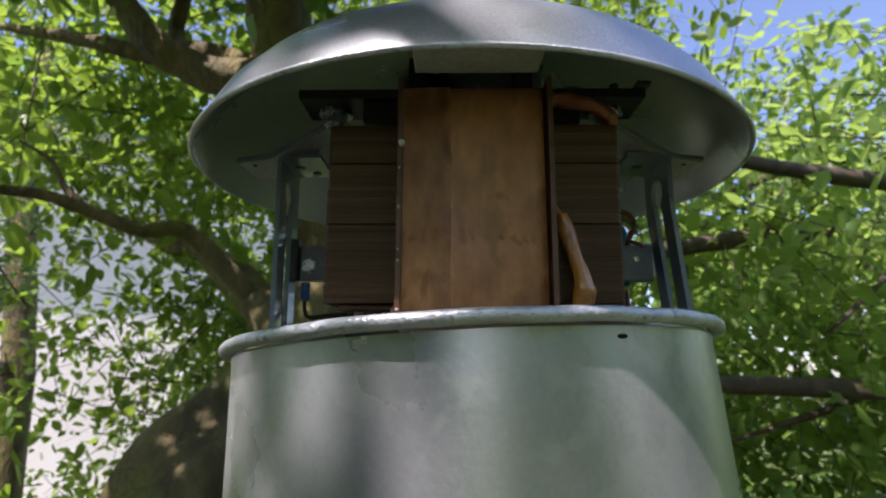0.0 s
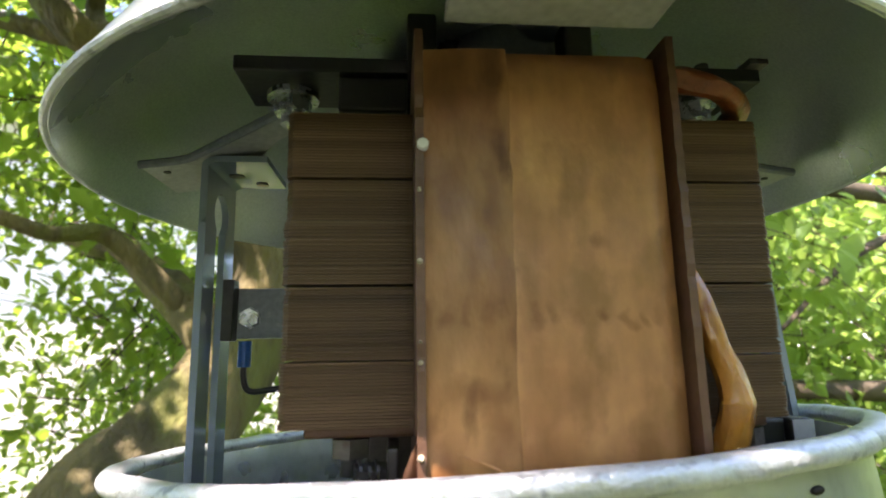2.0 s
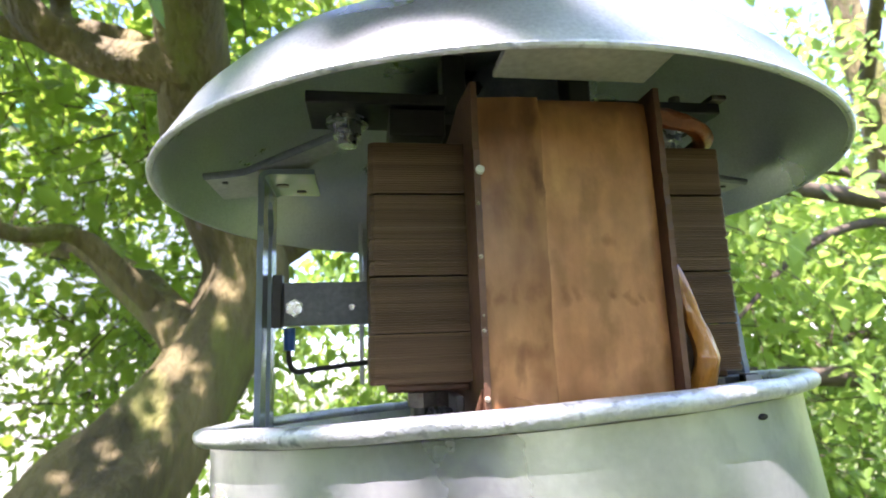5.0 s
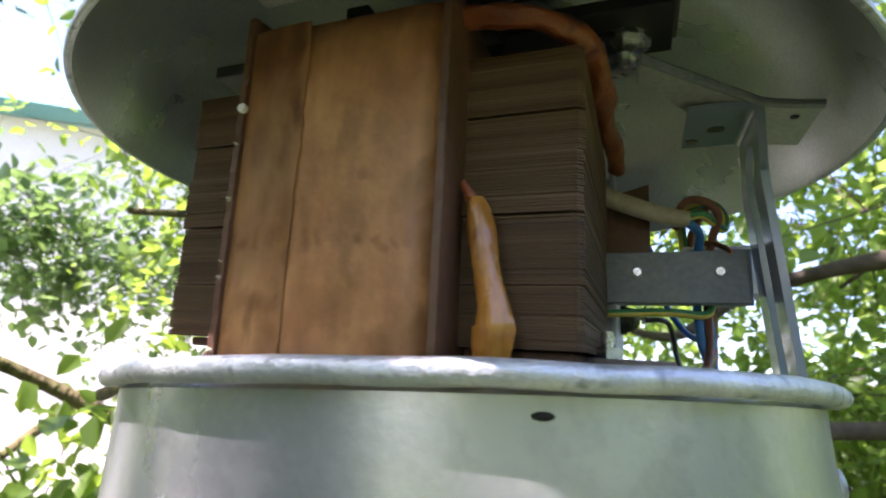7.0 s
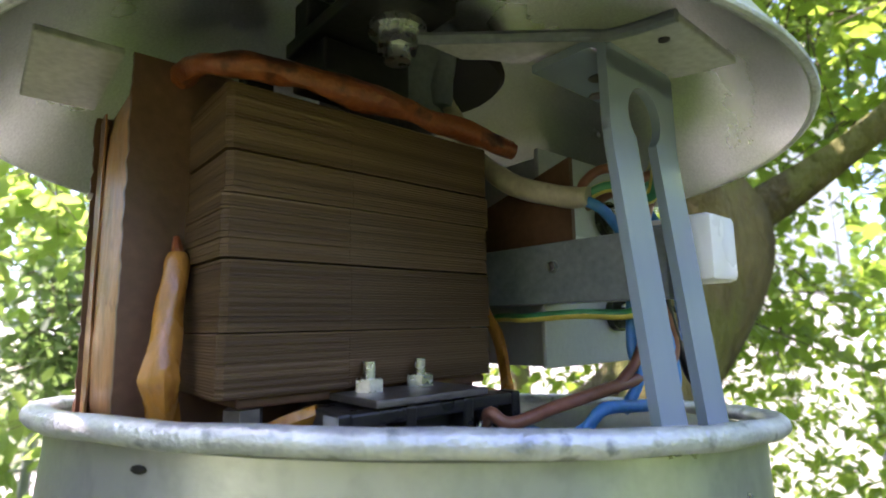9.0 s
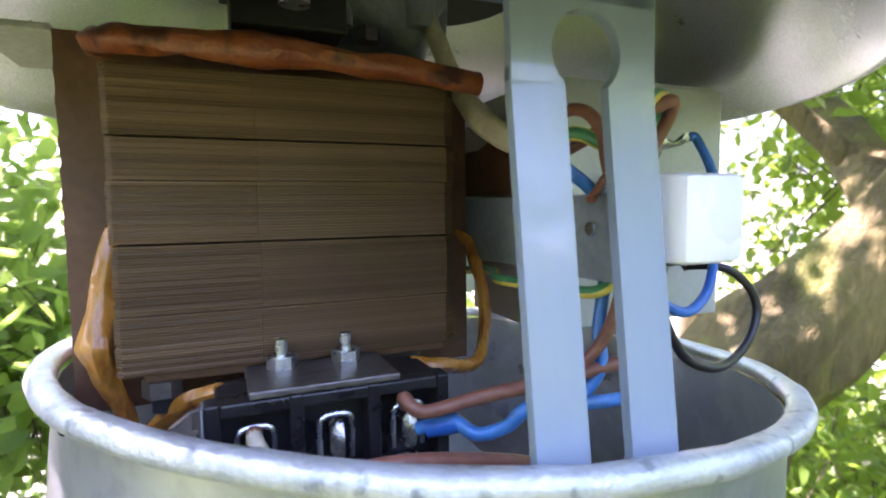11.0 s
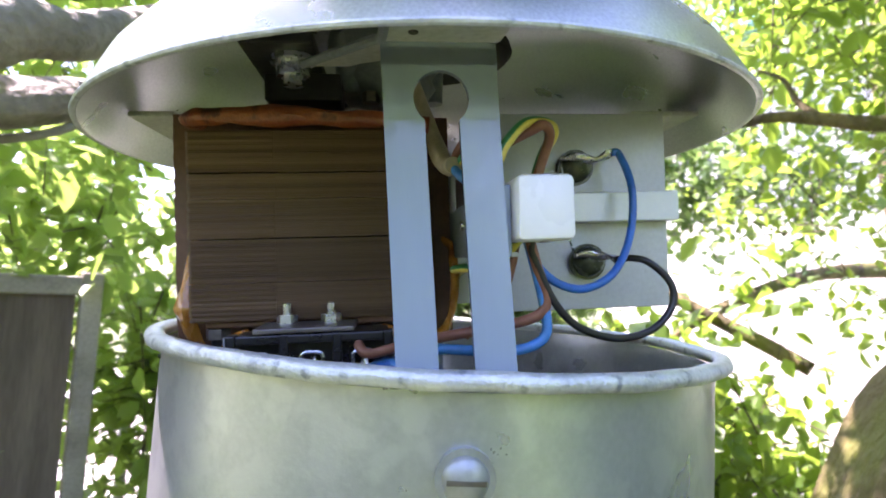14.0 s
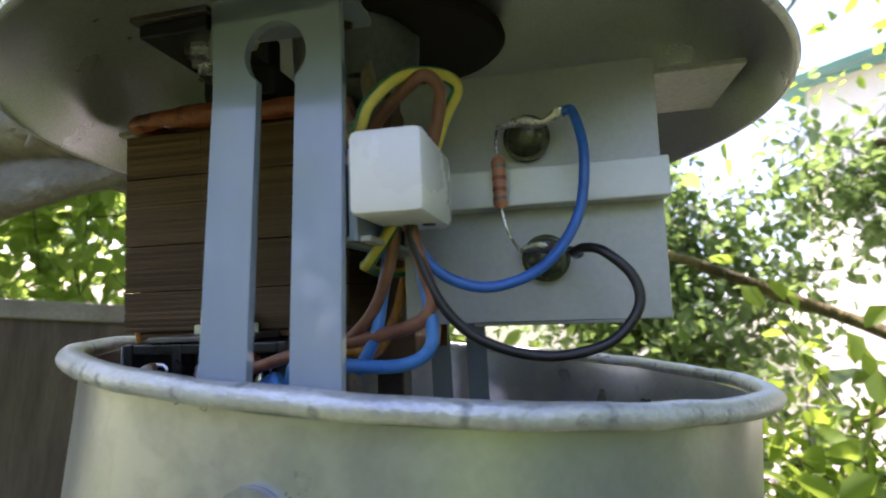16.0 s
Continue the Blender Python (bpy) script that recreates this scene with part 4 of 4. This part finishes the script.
bm = lathe([(0.3, -9.4), (4.5, -9.4), (5.2, -10.6), (9.6, -10.9), (10.4, -12), (10.4, -14.4), (0.3, -14.4)], 40)
for v in bm.verts:
    v.co += Vector((0.078, -0.004, 0))
part("round_holder", bm, CREAM, sup, "round cream ceramic holder", smooth=True)
part("holder_clip", tube([(70, 2, -10.5), (74, -1, -8.6), (80, -4, -8.4), (86, -9, -10.2)], 0.9, 8), BLACKP, sup)
part("blue_crimp", cyl((67, -26, 1.2), (0.55, 0.8, 0.25), 2.2, 7, 14), BLUE2M, sup, "dark blue crimp sleeve", smooth=True)
part("white_clip", box(66, 76, -19, -12, -14.4, -9), PORC, sup, "small white plastic clip", bevel=0.0008)
part("clip_screw", cyl((80, -14, -14.4), (0, 0, 1), 3.4, 2.6, 18), BRIGHT, sup, smooth=True)

# ---- garden ----
def foliage(clumps, per, size, seed, spread=0.5, droop=0.3, twig=0.45):
    """Leaves on short twigs round clump centres (x, y, z, rx, ry, rz): vertices and faces."""
    r = np.random.default_rng(seed)
    tot = []
    lines = []
    for cx, cy, cz, rx, ry, rz in clumps:
        n_tw = max(3, int(per))
        u = r.normal(size=(n_tw, 3))
        u /= np.linalg.norm(u, axis=1)[:, None]
        rad = r.random((n_tw, 1)) ** 0.4
        start = np.array((cx, cy, cz)) + u * rad * np.array((rx, ry, rz))
        way = u * 0.6 + r.normal(size=(n_tw, 3)) * 0.6 - np.array((0, 0, droop))
        way /= np.linalg.norm(way, axis=1)[:, None]
        length = twig * (0.5 + r.random((n_tw, 1)))
        lines.append((start, start + way * length))
        k = 14
        s = (np.arange(k) + 0.5)[None, :, None] / k
        p = start[:, None] + way[:, None] * length[:, None] * s + r.normal(size=(n_tw, k, 3)) * size * 0.55
        tot.append(p.reshape(-1, 3))
    P = np.concatenate(tot)
    n = len(P)
    ax = r.normal(size=(n, 3)) + np.array((0, 0, -0.35))
    ax /= np.linalg.norm(ax, axis=1)[:, None]
    up = r.normal(size=(n, 3)) * 0.55 + np.array((0, 0, 1.0))
    sd = np.cross(ax, up)
    sd /= np.linalg.norm(sd, axis=1)[:, None] + 1e-9
    nm = np.cross(sd, ax)
    L = size * (0.65 + 0.7 * r.random((n, 1)))
    Wd = L * (0.24 + 0.1 * r.random((n, 1)))
    V = np.stack([P, P + ax * L * 0.35 + sd * Wd + nm * L * 0.08, P + ax * L * 0.75 + sd * Wd * 0.7 + nm * L * 0.05, P + ax * L - nm * L * 0.08, P + ax * L * 0.75 - sd * Wd * 0.7 + nm * L * 0.05, P + ax * L * 0.35 - sd * Wd + nm * L * 0.08], 1).reshape(-1, 3)
    b = (np.arange(n) * 6)[:, None]
    F = np.concatenate([b + np.array([[0, 1, 2, 3]]), b + np.array([[0, 3, 4, 5]])], 1).reshape(-1, 4)
    return V, F, np.concatenate([a for a, _ in lines]), np.concatenate([c for _, c in lines])


def leaf_part(name, clumps, per, size, seed, mat, parent, label="", **kw):
    V, F, a, c = foliage(clumps, per, size, seed, **kw)
    me = bpy.data.meshes.new(name)
    me.vertices.add(len(V))
    me.vertices.foreach_set("co", V.astype(np.float32).ravel())
    me.loops.add(F.size)
    me.loops.foreach_set("vertex_index", F.astype(np.int32).ravel())
    me.polygons.add(len(F))
    me.polygons.foreach_set("loop_start", np.arange(len(F), dtype=np.int32) * 4)
    me.update(calc_edges=True)
    me.materials.append(mat)
    ob = new(name, me)
    ob.parent = parent
    tagged(ob, label, kind="stuff")
    # the twigs that carry the leaves
    n = len(a)
    d = c - a
    d /= np.linalg.norm(d, axis=1)[:, None] + 1e-9
    s1 = np.cross(d, np.array((0.3, 0.5, 0.81)))
    s1 /= np.linalg.norm(s1, axis=1)[:, None] + 1e-9
    s2 = np.cross(d, s1)
    w0 = 0.0035
    TV = np.stack([a + s1 * w0, a - s1 * w0 * 0.5 + s2 * w0 * 0.87, a - s1 * w0 * 0.5 - s2 * w0 * 0.87, c], 1).reshape(-1, 3)
    b = (np.arange(n) * 4)[:, None]
    TF = np.concatenate([b + np.array([[0, 1, 3]]), b + np.array([[1, 2, 3]]), b + np.array([[2, 0, 3]])], 1).reshape(-1, 3)
    tm = bpy.data.meshes.new("twig_work")
    tm.from_pydata(TV.tolist(), [], TF.tolist())
    tm.materials.append(TWIGM)
    tw = new("twig_work", tm)
    tw.parent = parent
    tagged(tw, kind="stuff")


def polar(heading, elev, dist):
    """A place by heading (degrees clockwise from +y), elevation and distance from the drum."""
    h, e = radians(heading), radians(elev)
    return Vector((math.sin(h) * math.cos(e) * dist, math.cos(h) * math.cos(e) * dist, math.sin(e) * dist))


def clumps_in(heads, elevs, dists, n, size, seed, gaps=0.0):
    r = random.Random(seed)
    out = []
    while len(out) < n:
        p = polar(r.uniform(*heads), r.uniform(*elevs), r.uniform(*dists))
        if p.z < -1.25 or noise.noise(p * 0.9 + Vector((seed, 0, 0))) < gaps:
            continue
        s = size * r.uniform(0.6, 1.3)
        out.append((p.x, p.y, p.z, s * r.uniform(0.8, 1.3), s * r.uniform(0.8, 1.3), s * r.uniform(0.5, 0.9)))
    return out


def sun_gap(p):
    """How far a place lies from the line of sunlight that falls on the drum."""
    d = p - Vector((0.0, -0.10, -0.04))
    return (d - sun_way * d.dot(sun_way)).length


# the near tree with the leaning trunk
TRUNK_FOOT = [(-0.62, 0.55, -1.45), (-0.68, 0.72, -0.7), (-0.67, 0.84, -0.24), (-0.60, 0.97, -0.08)]
near_tree = thing("garden_tree", "leaning garden tree with mossy yellow-brown bark", "tree")
part("trunk", tube(TRUNK_FOOT + [(-0.52, 1.07, 0.1), (-0.44, 1.13, 0.32), (-0.475, 1.08, 0.50), (-0.51, 0.99, 0.69), (-0.485, 0.87, 0.9), (-0.44, 0.68, 1.2), (-0.4, 0.5, 1.7), (-0.3, 0.4, 2.6)], [0.17, 0.125, 0.11, 0.108, 0.108, 0.10, 0.09, 0.085, 0.082, 0.08, 0.07, 0.04], 20, 8, 1.0, rough=0.35), BARK, near_tree, "mossy leaning trunk", smooth="all")
for pts, rr in (([(-0.53, 1.07, 0.14), (-0.62, 1.12, 0.235), (-0.82, 1.30, 0.39), (-1.09, 1.56, 0.575), (-1.35, 1.78, 0.66), (-1.8, 2.1, 0.9)], [0.07, 0.058, 0.05, 0.048, 0.04, 0.02]),
                ([(-0.51, 0.93, 0.77), (-0.57, 0.9, 0.79), (-0.67, 0.9, 0.81), (-0.75, 0.89, 0.85), (-0.84, 0.85, 0.92), (-1.1, 0.8, 1.3)], [0.07, 0.055, 0.048, 0.044, 0.04, 0.02]),
                ([(-0.45, 1.12, 0.34), (-0.2, 1.25, 0.52), (0.1, 1.3, 0.7), (0.5, 1.4, 0.8)], [0.05, 0.035, 0.028, 0.015]),
                ([(-0.44, 0.7, 1.15), (-0.1, 0.5, 1.5), (0.5, 0.2, 1.8), (1.0, -0.2, 2.0)], [0.06, 0.05, 0.04, 0.02]),
                ([(-0.42, 0.6, 1.4), (-0.6, 0.2, 1.8), (-0.8, -0.5, 2.0), (-0.7, -1.2, 2.1)], [0.05, 0.045, 0.035, 0.02]),
                ([(-0.62, 1.1, 0.24), (-0.79, 1.03, 0.43), (-0.85, 0.92, 0.41), (-0.93, 0.85, 0.44), (-0.99, 0.78, 0.46), (-1.05, 0.73, 0.46), (-1.15, 0.6, 0.44)], [0.03, 0.02, 0.016, 0.014, 0.012, 0.011, 0.008]),
                ([(-0.93, 0.85, 0.44), (-0.99, 0.83, 0.50), (-1.03, 0.82, 0.57), (-1.1, 0.8, 0.62)], [0.008, 0.007, 0.005, 0.003]),
                ([(-0.52, 0.93, 0.78), (-0.62, 0.92, 0.85), (-0.76, 0.93, 0.91), (-0.91, 0.94, 0.94), (-1.05, 0.94, 0.99), (-1.4, 0.95, 1.1)], [0.055, 0.04, 0.034, 0.028, 0.022, 0.01]),
                ([(-0.78, 0.93, 0.91), (-0.83, 0.95, 1.0), (-0.79, 0.91, 1.08), (-0.7, 0.85, 1.3)], [0.025, 0.022, 0.02, 0.01])):
    part("limb", tube(pts, rr, 12, 6, 1.0, rough=0.3), BARK, near_tree, smooth="all")
crown = clumps_in((-58, 20), (-4, 50), (1.9, 3.8), 108, 0.34, 3, -0.12)
crown = [c for c in crown if math.degrees(math.atan2(c[0], c[1])) > -38 or c[2] > (0.36 if math.degrees(math.atan2(c[0], c[1])) > -47 else 0.12) * math.hypot(c[0], c[1])]
crown += [(c.x, c.y, c.z, 0.4, 0.4, 0.25) for c in (polar(a, e, 2.2) for a, e in ((-50, 30), (-40, 38), (-20, 32), (-35, 20), (-28, 12), (-48, 5)))]
leaf_part("crown", crown, 18, 0.058, 11, LEAF_A, near_tree, "sunlit green leaves with gaps of sky")
# leaves out of view, placed to dapple the drum; its sun line stays clear
over = clumps_in((-180, 180), (46, 89), (1.4, 2.3), 76, 0.25, 6, -0.25) + clumps_in((180, 235), (50, 76), (1.5, 2.4), 8, 0.22, 7, -0.3)
over = [c for c in over if sun_gap(Vector(c[:3])) > 0.40 and not (c[0] > 0.1 and c[1] > 0.5) and (not 5 < math.degrees(math.atan2(c[0], c[1])) < 100 or math.hypot(c[0], c[1]) < 0.5 * c[2])]
leaf_part("canopy", over, 16, 0.07, 12, LEAF_B, near_tree, "unseen leaves overhead that shade the drum")

right_tree = thing("garden_tree", "broad-leaved tree with low drooping branches", "tree")
part("trunk", tube([(2.6, 2.1, -1.45), (2.5, 2.2, -0.2), (2.6, 2.3, 1.0), (2.4, 2.1, 2.6)], [0.13, 0.11, 0.1, 0.05], 14, 8, 1.0, rough=0.3), BARK, right_tree, smooth="all")
for pts in ([(2.5, 2.2, 0.8), (1.7, 2.2, 0.95), (1.0, 2.0, 0.75), (0.5, 1.8, 0.4)], [(2.55, 2.25, 0.3), (1.9, 1.7, 0.45), (1.3, 1.4, 0.35), (0.9, 1.3, 0.1)], [(1.9, 1.6, 0.5), (0.9, 1.25, 0.55), (0.45, 1.1, 0.62), (0.18, 0.98, 0.66), (0.08, 0.93, 0.68)], [(1.6, 1.7, -0.1), (0.6, 1.4, -0.02), (0.18, 1.2, -0.03), (0.0, 1.1, -0.04), (-0.1, 1.02, -0.04)], [(1.2, 1.7, 0.5), (0.5, 1.5, 0.4), (0.2, 1.42, 0.31), (0.02, 1.34, 0.2), (-0.18, 1.3, 0.26)], [(2.5, 2.2, 0.0), (1.9, 2.1, 0.05), (1.2, 1.9, -0.12), (0.7, 1.6, -0.2)], [(2.5, 2.2, 1.4), (1.9, 1.3, 1.6), (1.3, 0.6, 1.2), (1.0, 0.4, 0.8)]):
    part("limb", tube(pts, [0.036, 0.02, 0.014, 0.006], 10, 6, 1.0, rough=0.3), TWIGM, right_tree, smooth="all")
# sunlight on these leaves is put into their colour
leaf_part("crown", clumps_in((14, 62), (-8, 27), (1.8, 3.6), 38, 0.32, 8, -0.05), 16, 0.062, 21, LEAF_D, right_tree, "dark and sunlit green leaves")
leaf_part("low_leaves", clumps_in((5, 60), (-11, 10), (2.4, 4.5), 24, 0.4, 9, -0.1), 18, 0.065, 22, LEAF_D, right_tree)

west_tree = thing("garden_tree", "fruit tree with grey lichen-spotted boughs", "tree")
for pts, rr in (([(-0.1, -1.6, -1.45), (-0.12, -1.5, -0.6), (-0.2, -1.2, 0.0), (-0.24, -0.78, 0.19), (-0.30, -0.55, 0.235), (-0.37, -0.50, 0.295), (-0.46, -0.48, 0.33), (-0.7, -0.45, 0.5), (-1.1, -0.3, 0.9)], [0.1, 0.085, 0.06, 0.04, 0.036, 0.034, 0.03, 0.025, 0.012]),
                ([(-0.2, -1.2, 0.0), (-0.28, -0.72, 0.14), (-0.345, -0.58, 0.195), (-0.42, -0.54, 0.22), (-0.52, -0.53, 0.26), (-0.9, -0.6, 0.4)], [0.05, 0.04, 0.037, 0.035, 0.03, 0.012])):
    part("bough", tube(pts, rr, 14, 6, 1.0, rough=0.4), GREYBARK, west_tree, "grey lichen-spotted bough", smooth="all")
# the brighter lit leaf colour stands in for sun on this crown
leaf_part("crown", clumps_in((-156, -96), (-12, 34), (1.7, 3.2), 40, 0.30, 31, -0.1), 18, 0.075, 31, LEAF_D, west_tree, "bright green leaves")

# unseen trees on the viewer's side, added to block low sky light
for i, (h0, h1) in enumerate(((66, 110), (110, 160), (160, 210))):
    bt = thing("garden_tree", "unseen leafy tree added to block low sky light", "tree")
    c = polar((h0 + h1) / 2, 0, 3.2)
    part("trunk", tube([(c.x, c.y, -1.45), (c.x, c.y + 0.1, 0), (c.x + 0.1, c.y, 2.2)], [0.13, 0.1, 0.04], 12, 6, 1.0, rough=0.3), BARK, bt, smooth="all")
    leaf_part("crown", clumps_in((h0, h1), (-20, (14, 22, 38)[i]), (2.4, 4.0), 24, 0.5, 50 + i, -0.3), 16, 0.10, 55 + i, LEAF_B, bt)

far_tree = thing("garden_tree", "blue-green leaved tree with bright gaps", "tree")
part("trunk", tube([(-3.3, 3.2, -1.5), (-3.2, 3.1, 0), (-3.3, 3.0, 1.6), (-3.4, 3.1, 3)], [0.12, 0.1, 0.08, 0.04], 12, 6, 1.0, rough=0.3), BARK, far_tree, smooth="all")
part("limb", tube([(-3.25, 3.05, 0.3), (-2.9, 2.2, 0.2), (-2.5, 1.4, -0.05), (-2.2, 0.9, -0.3)], [0.06, 0.04, 0.03, 0.01], 10, 6, 1.0), BARK, far_tree, smooth="all")
leaf_part("crown", clumps_in((-92, -52), (-3, 17), (2.4, 3.8), 34, 0.25, 41, 0.05), 24, 0.07, 41, LEAF_C, far_tree, "blue-green leaves in front of bright sky")

# shrubs and hedge near the ground; sun and shade are in their leaf colours
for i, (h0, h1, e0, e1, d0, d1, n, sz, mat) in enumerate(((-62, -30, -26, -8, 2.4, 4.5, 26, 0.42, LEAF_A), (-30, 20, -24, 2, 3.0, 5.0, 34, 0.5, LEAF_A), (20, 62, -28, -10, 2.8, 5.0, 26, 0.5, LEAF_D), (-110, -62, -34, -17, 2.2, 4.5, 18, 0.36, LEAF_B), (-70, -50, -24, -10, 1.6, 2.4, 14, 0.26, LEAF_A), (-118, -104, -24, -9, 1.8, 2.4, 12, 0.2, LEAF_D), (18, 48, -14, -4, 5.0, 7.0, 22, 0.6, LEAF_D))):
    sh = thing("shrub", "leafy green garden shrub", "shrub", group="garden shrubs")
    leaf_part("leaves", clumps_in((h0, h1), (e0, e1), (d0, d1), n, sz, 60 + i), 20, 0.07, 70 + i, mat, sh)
woods = clumps_in((-180, 180), (-8, 16), (14, 26), 70, 2.0, 90, 0.05)
woods = [c for c in woods if not -100 < math.degrees(math.atan2(c[0], c[1])) < -46]
belt = thing("far_woods", "distant belt of green trees round the garden", "trees", kind="stuff")
leaf_part("leaves", woods, 40, 0.42, 91, LEAF_A, belt, twig=1.6)

# house behind the trees
house = thing("house", "pale rendered house with teal roof behind trees", "house", pose(-7.2, 7.5, -1.4, 0, 0, 42))
part("wall", box(-4, 4, -3, 3, 0, 5.0, 1.0), RENDERM, house)
bm = bmesh.new()
vs = [bm.verts.new(p) for p in ((-4.4, -3.5, 4.9), (4.4, -3.5, 4.9), (4.4, 3.5, 4.9), (-4.4, 3.5, 4.9), (-4.4, 0, 7.2), (4.4, 0, 7.2))]
for f in ((0, 1, 5, 4), (2, 3, 4, 5), (0, 4, 3), (1, 2, 5), (0, 3, 2, 1)):
    bm.faces.new([vs[i] for i in f])
part("roof", bm, TEAL, house, "teal sheet roof")
# board panel in a pale frame
fence = thing("board_fence_panel", "dark weathered board panel in a pale metal frame", "fence panel", pose(-1.09, -0.87, 0.0, 0, 0, -50))
for i in range(9):
    part("board", box(0.004 + i * 0.13, 0.1335 + i * 0.13, -0.012, 0.010, -1.36, -0.03, 1.0), BOARDM, fence)
part("top_rail", box(-0.005, 1.2, -0.025, 0.025, -0.045, 0.0, 1.0), RAILM, fence, "pale weathered rail", bevel=0.004)
part("post", box(-0.05, -0.006, -0.025, 0.025, -1.4, 0.01, 1.0), RAILM, fence, "pale weathered post", bevel=0.004)
part("post", box(1.2, 1.245, -0.025, 0.025, -1.4, 0.01, 1.0), RAILM, fence, bevel=0.004)

# thin posts
for x, y, h in ((-1.7, 0.63, -0.18), (-2.05, -1.25, -0.1)):
    p_ = thing("fence_post", "thin grey metal fence post", "post", pose(x, y, 0))
    part("pole", cyl((0, 0, -1.45), (0, 0, 1), 0.022, 1.45 + h, 12, k=1.0), POSTM, p_, smooth=True)

# chain hanging from a bough, a twig and thin stems
chain = thing("hanging_chain", "pale galvanised chain hanging from a branch", "chain")
for i in range(16):
    t = i / 15
    part("link", tube([(8 * math.cos(a), 0, 15 * math.sin(a)) for a in (2 * math.pi * j / 14 for j in range(15))], 2.6, 6, straight=True), BRIGHT, chain, smooth=True, m=pose(-0.61 - 0.02 * math.sin(3.1 * t), -0.31 + 0.03 * t, 0.20 - 0.36 * t, 0, 12 * math.cos(5 * t), 20 + 90 * (i % 2)))
bare = thing("bare_stem", "pale bare dead stem hanging under a bough", "branch")
part("stem", tube([(-0.18, -0.42, 0.36), (-0.19, -0.45, 0.30), (-0.2, -0.48, 0.24), (-0.2, -0.49, 0.21), (-0.19, -0.5, 0.19), (-0.2, -0.53, 0.17)], [0.011, 0.010, 0.009, 0.007, 0.006, 0.004], 10, 5, 1.0, rough=0.3), RAILM, bare, smooth="all")
bare = thing("bare_stem", "pale thin stem drooping under a bough", "branch")
part("stem", tube([(-0.345, -0.66, 0.2), (-0.37, -0.63, 0.18), (-0.39, -0.6, 0.17), (-0.42, -0.58, 0.17), (-0.46, -0.53, 0.19), (-0.5, -0.5, 0.22)], 0.006, 8, 5, 1.0), RAILM, bare, smooth="all")
for pts in ([(-2.2, 0.2, 0.35), (-1.98, 0.29, 0.29), (-1.96, 0.48, 0.22), (-1.93, 0.64, 0.15), (-1.85, 0.88, 0.05), (-1.7, 1.1, -0.08), (-1.56, 1.27, -0.19)],):
    part("limb", tube(pts, [0.014, 0.017, 0.02, 0.022, 0.024, 0.025, 0.026], 10, 5, 1.0, rough=0.3), BARK, far_tree, smooth="all")

# wire mesh fence
mesh = thing("wire_mesh_fence", "low galvanised diamond wire mesh fence", "fence", pose(-2.1, -1.35, -0.36, 0, 0, 108))
bm = bmesh.new()
for i in range(-20, 46):
    for sgn in (1, -1):
        a, b = [(i * 0.06, 0, 0), (i * 0.06 + sgn * 0.9, 0, -0.9)]
        tube([a, b], 0.0022, 3, 1, 1.0, bm, straight=True)
tagged(part("wire_mesh", bm, POSTM, mesh), kind="stuff")
part("top_wire", tube([(-1.2, 0, 0), (2.8, 0, 0)], 0.006, 8, 1, 1.0, straight=True), POSTM, mesh)
for x in (-0.9, 0.25, 1.3, 2.5):
    part("post", cyl((x, 0, -1.1), (0, 0, 1), 0.02, 1.3, 12, k=1.0), POSTM, mesh, smooth=True)

# hanging rope ornament
orn = thing("hanging_ornament", "small pale rope ornament hanging from a twig", "ornament", pose(0.025, 0.86, -0.07))
part("cord", tube([(0, 0, 0.03), (0, 0, 0.0)], 0.0015, 6, 1, 1.0, straight=True), RAILM, orn)
part("knot", lathe([(0.001, 0.004), (0.007, 0.0), (0.009, -0.01), (0.004, -0.02), (0.001, -0.02)], 16, 1.0), RAILM, orn, smooth="all")
for i in range(9):
    a = 2 * math.pi * i / 9
    part("strand", tube([(0.004 * math.cos(a), 0.004 * math.sin(a), -0.018), (0.018 * math.cos(a), 0.018 * math.sin(a), -0.04), (0.032 * math.cos(a), 0.032 * math.sin(a), -0.055)], 0.0016, 6, 4, 1.0), RAILM, orn)
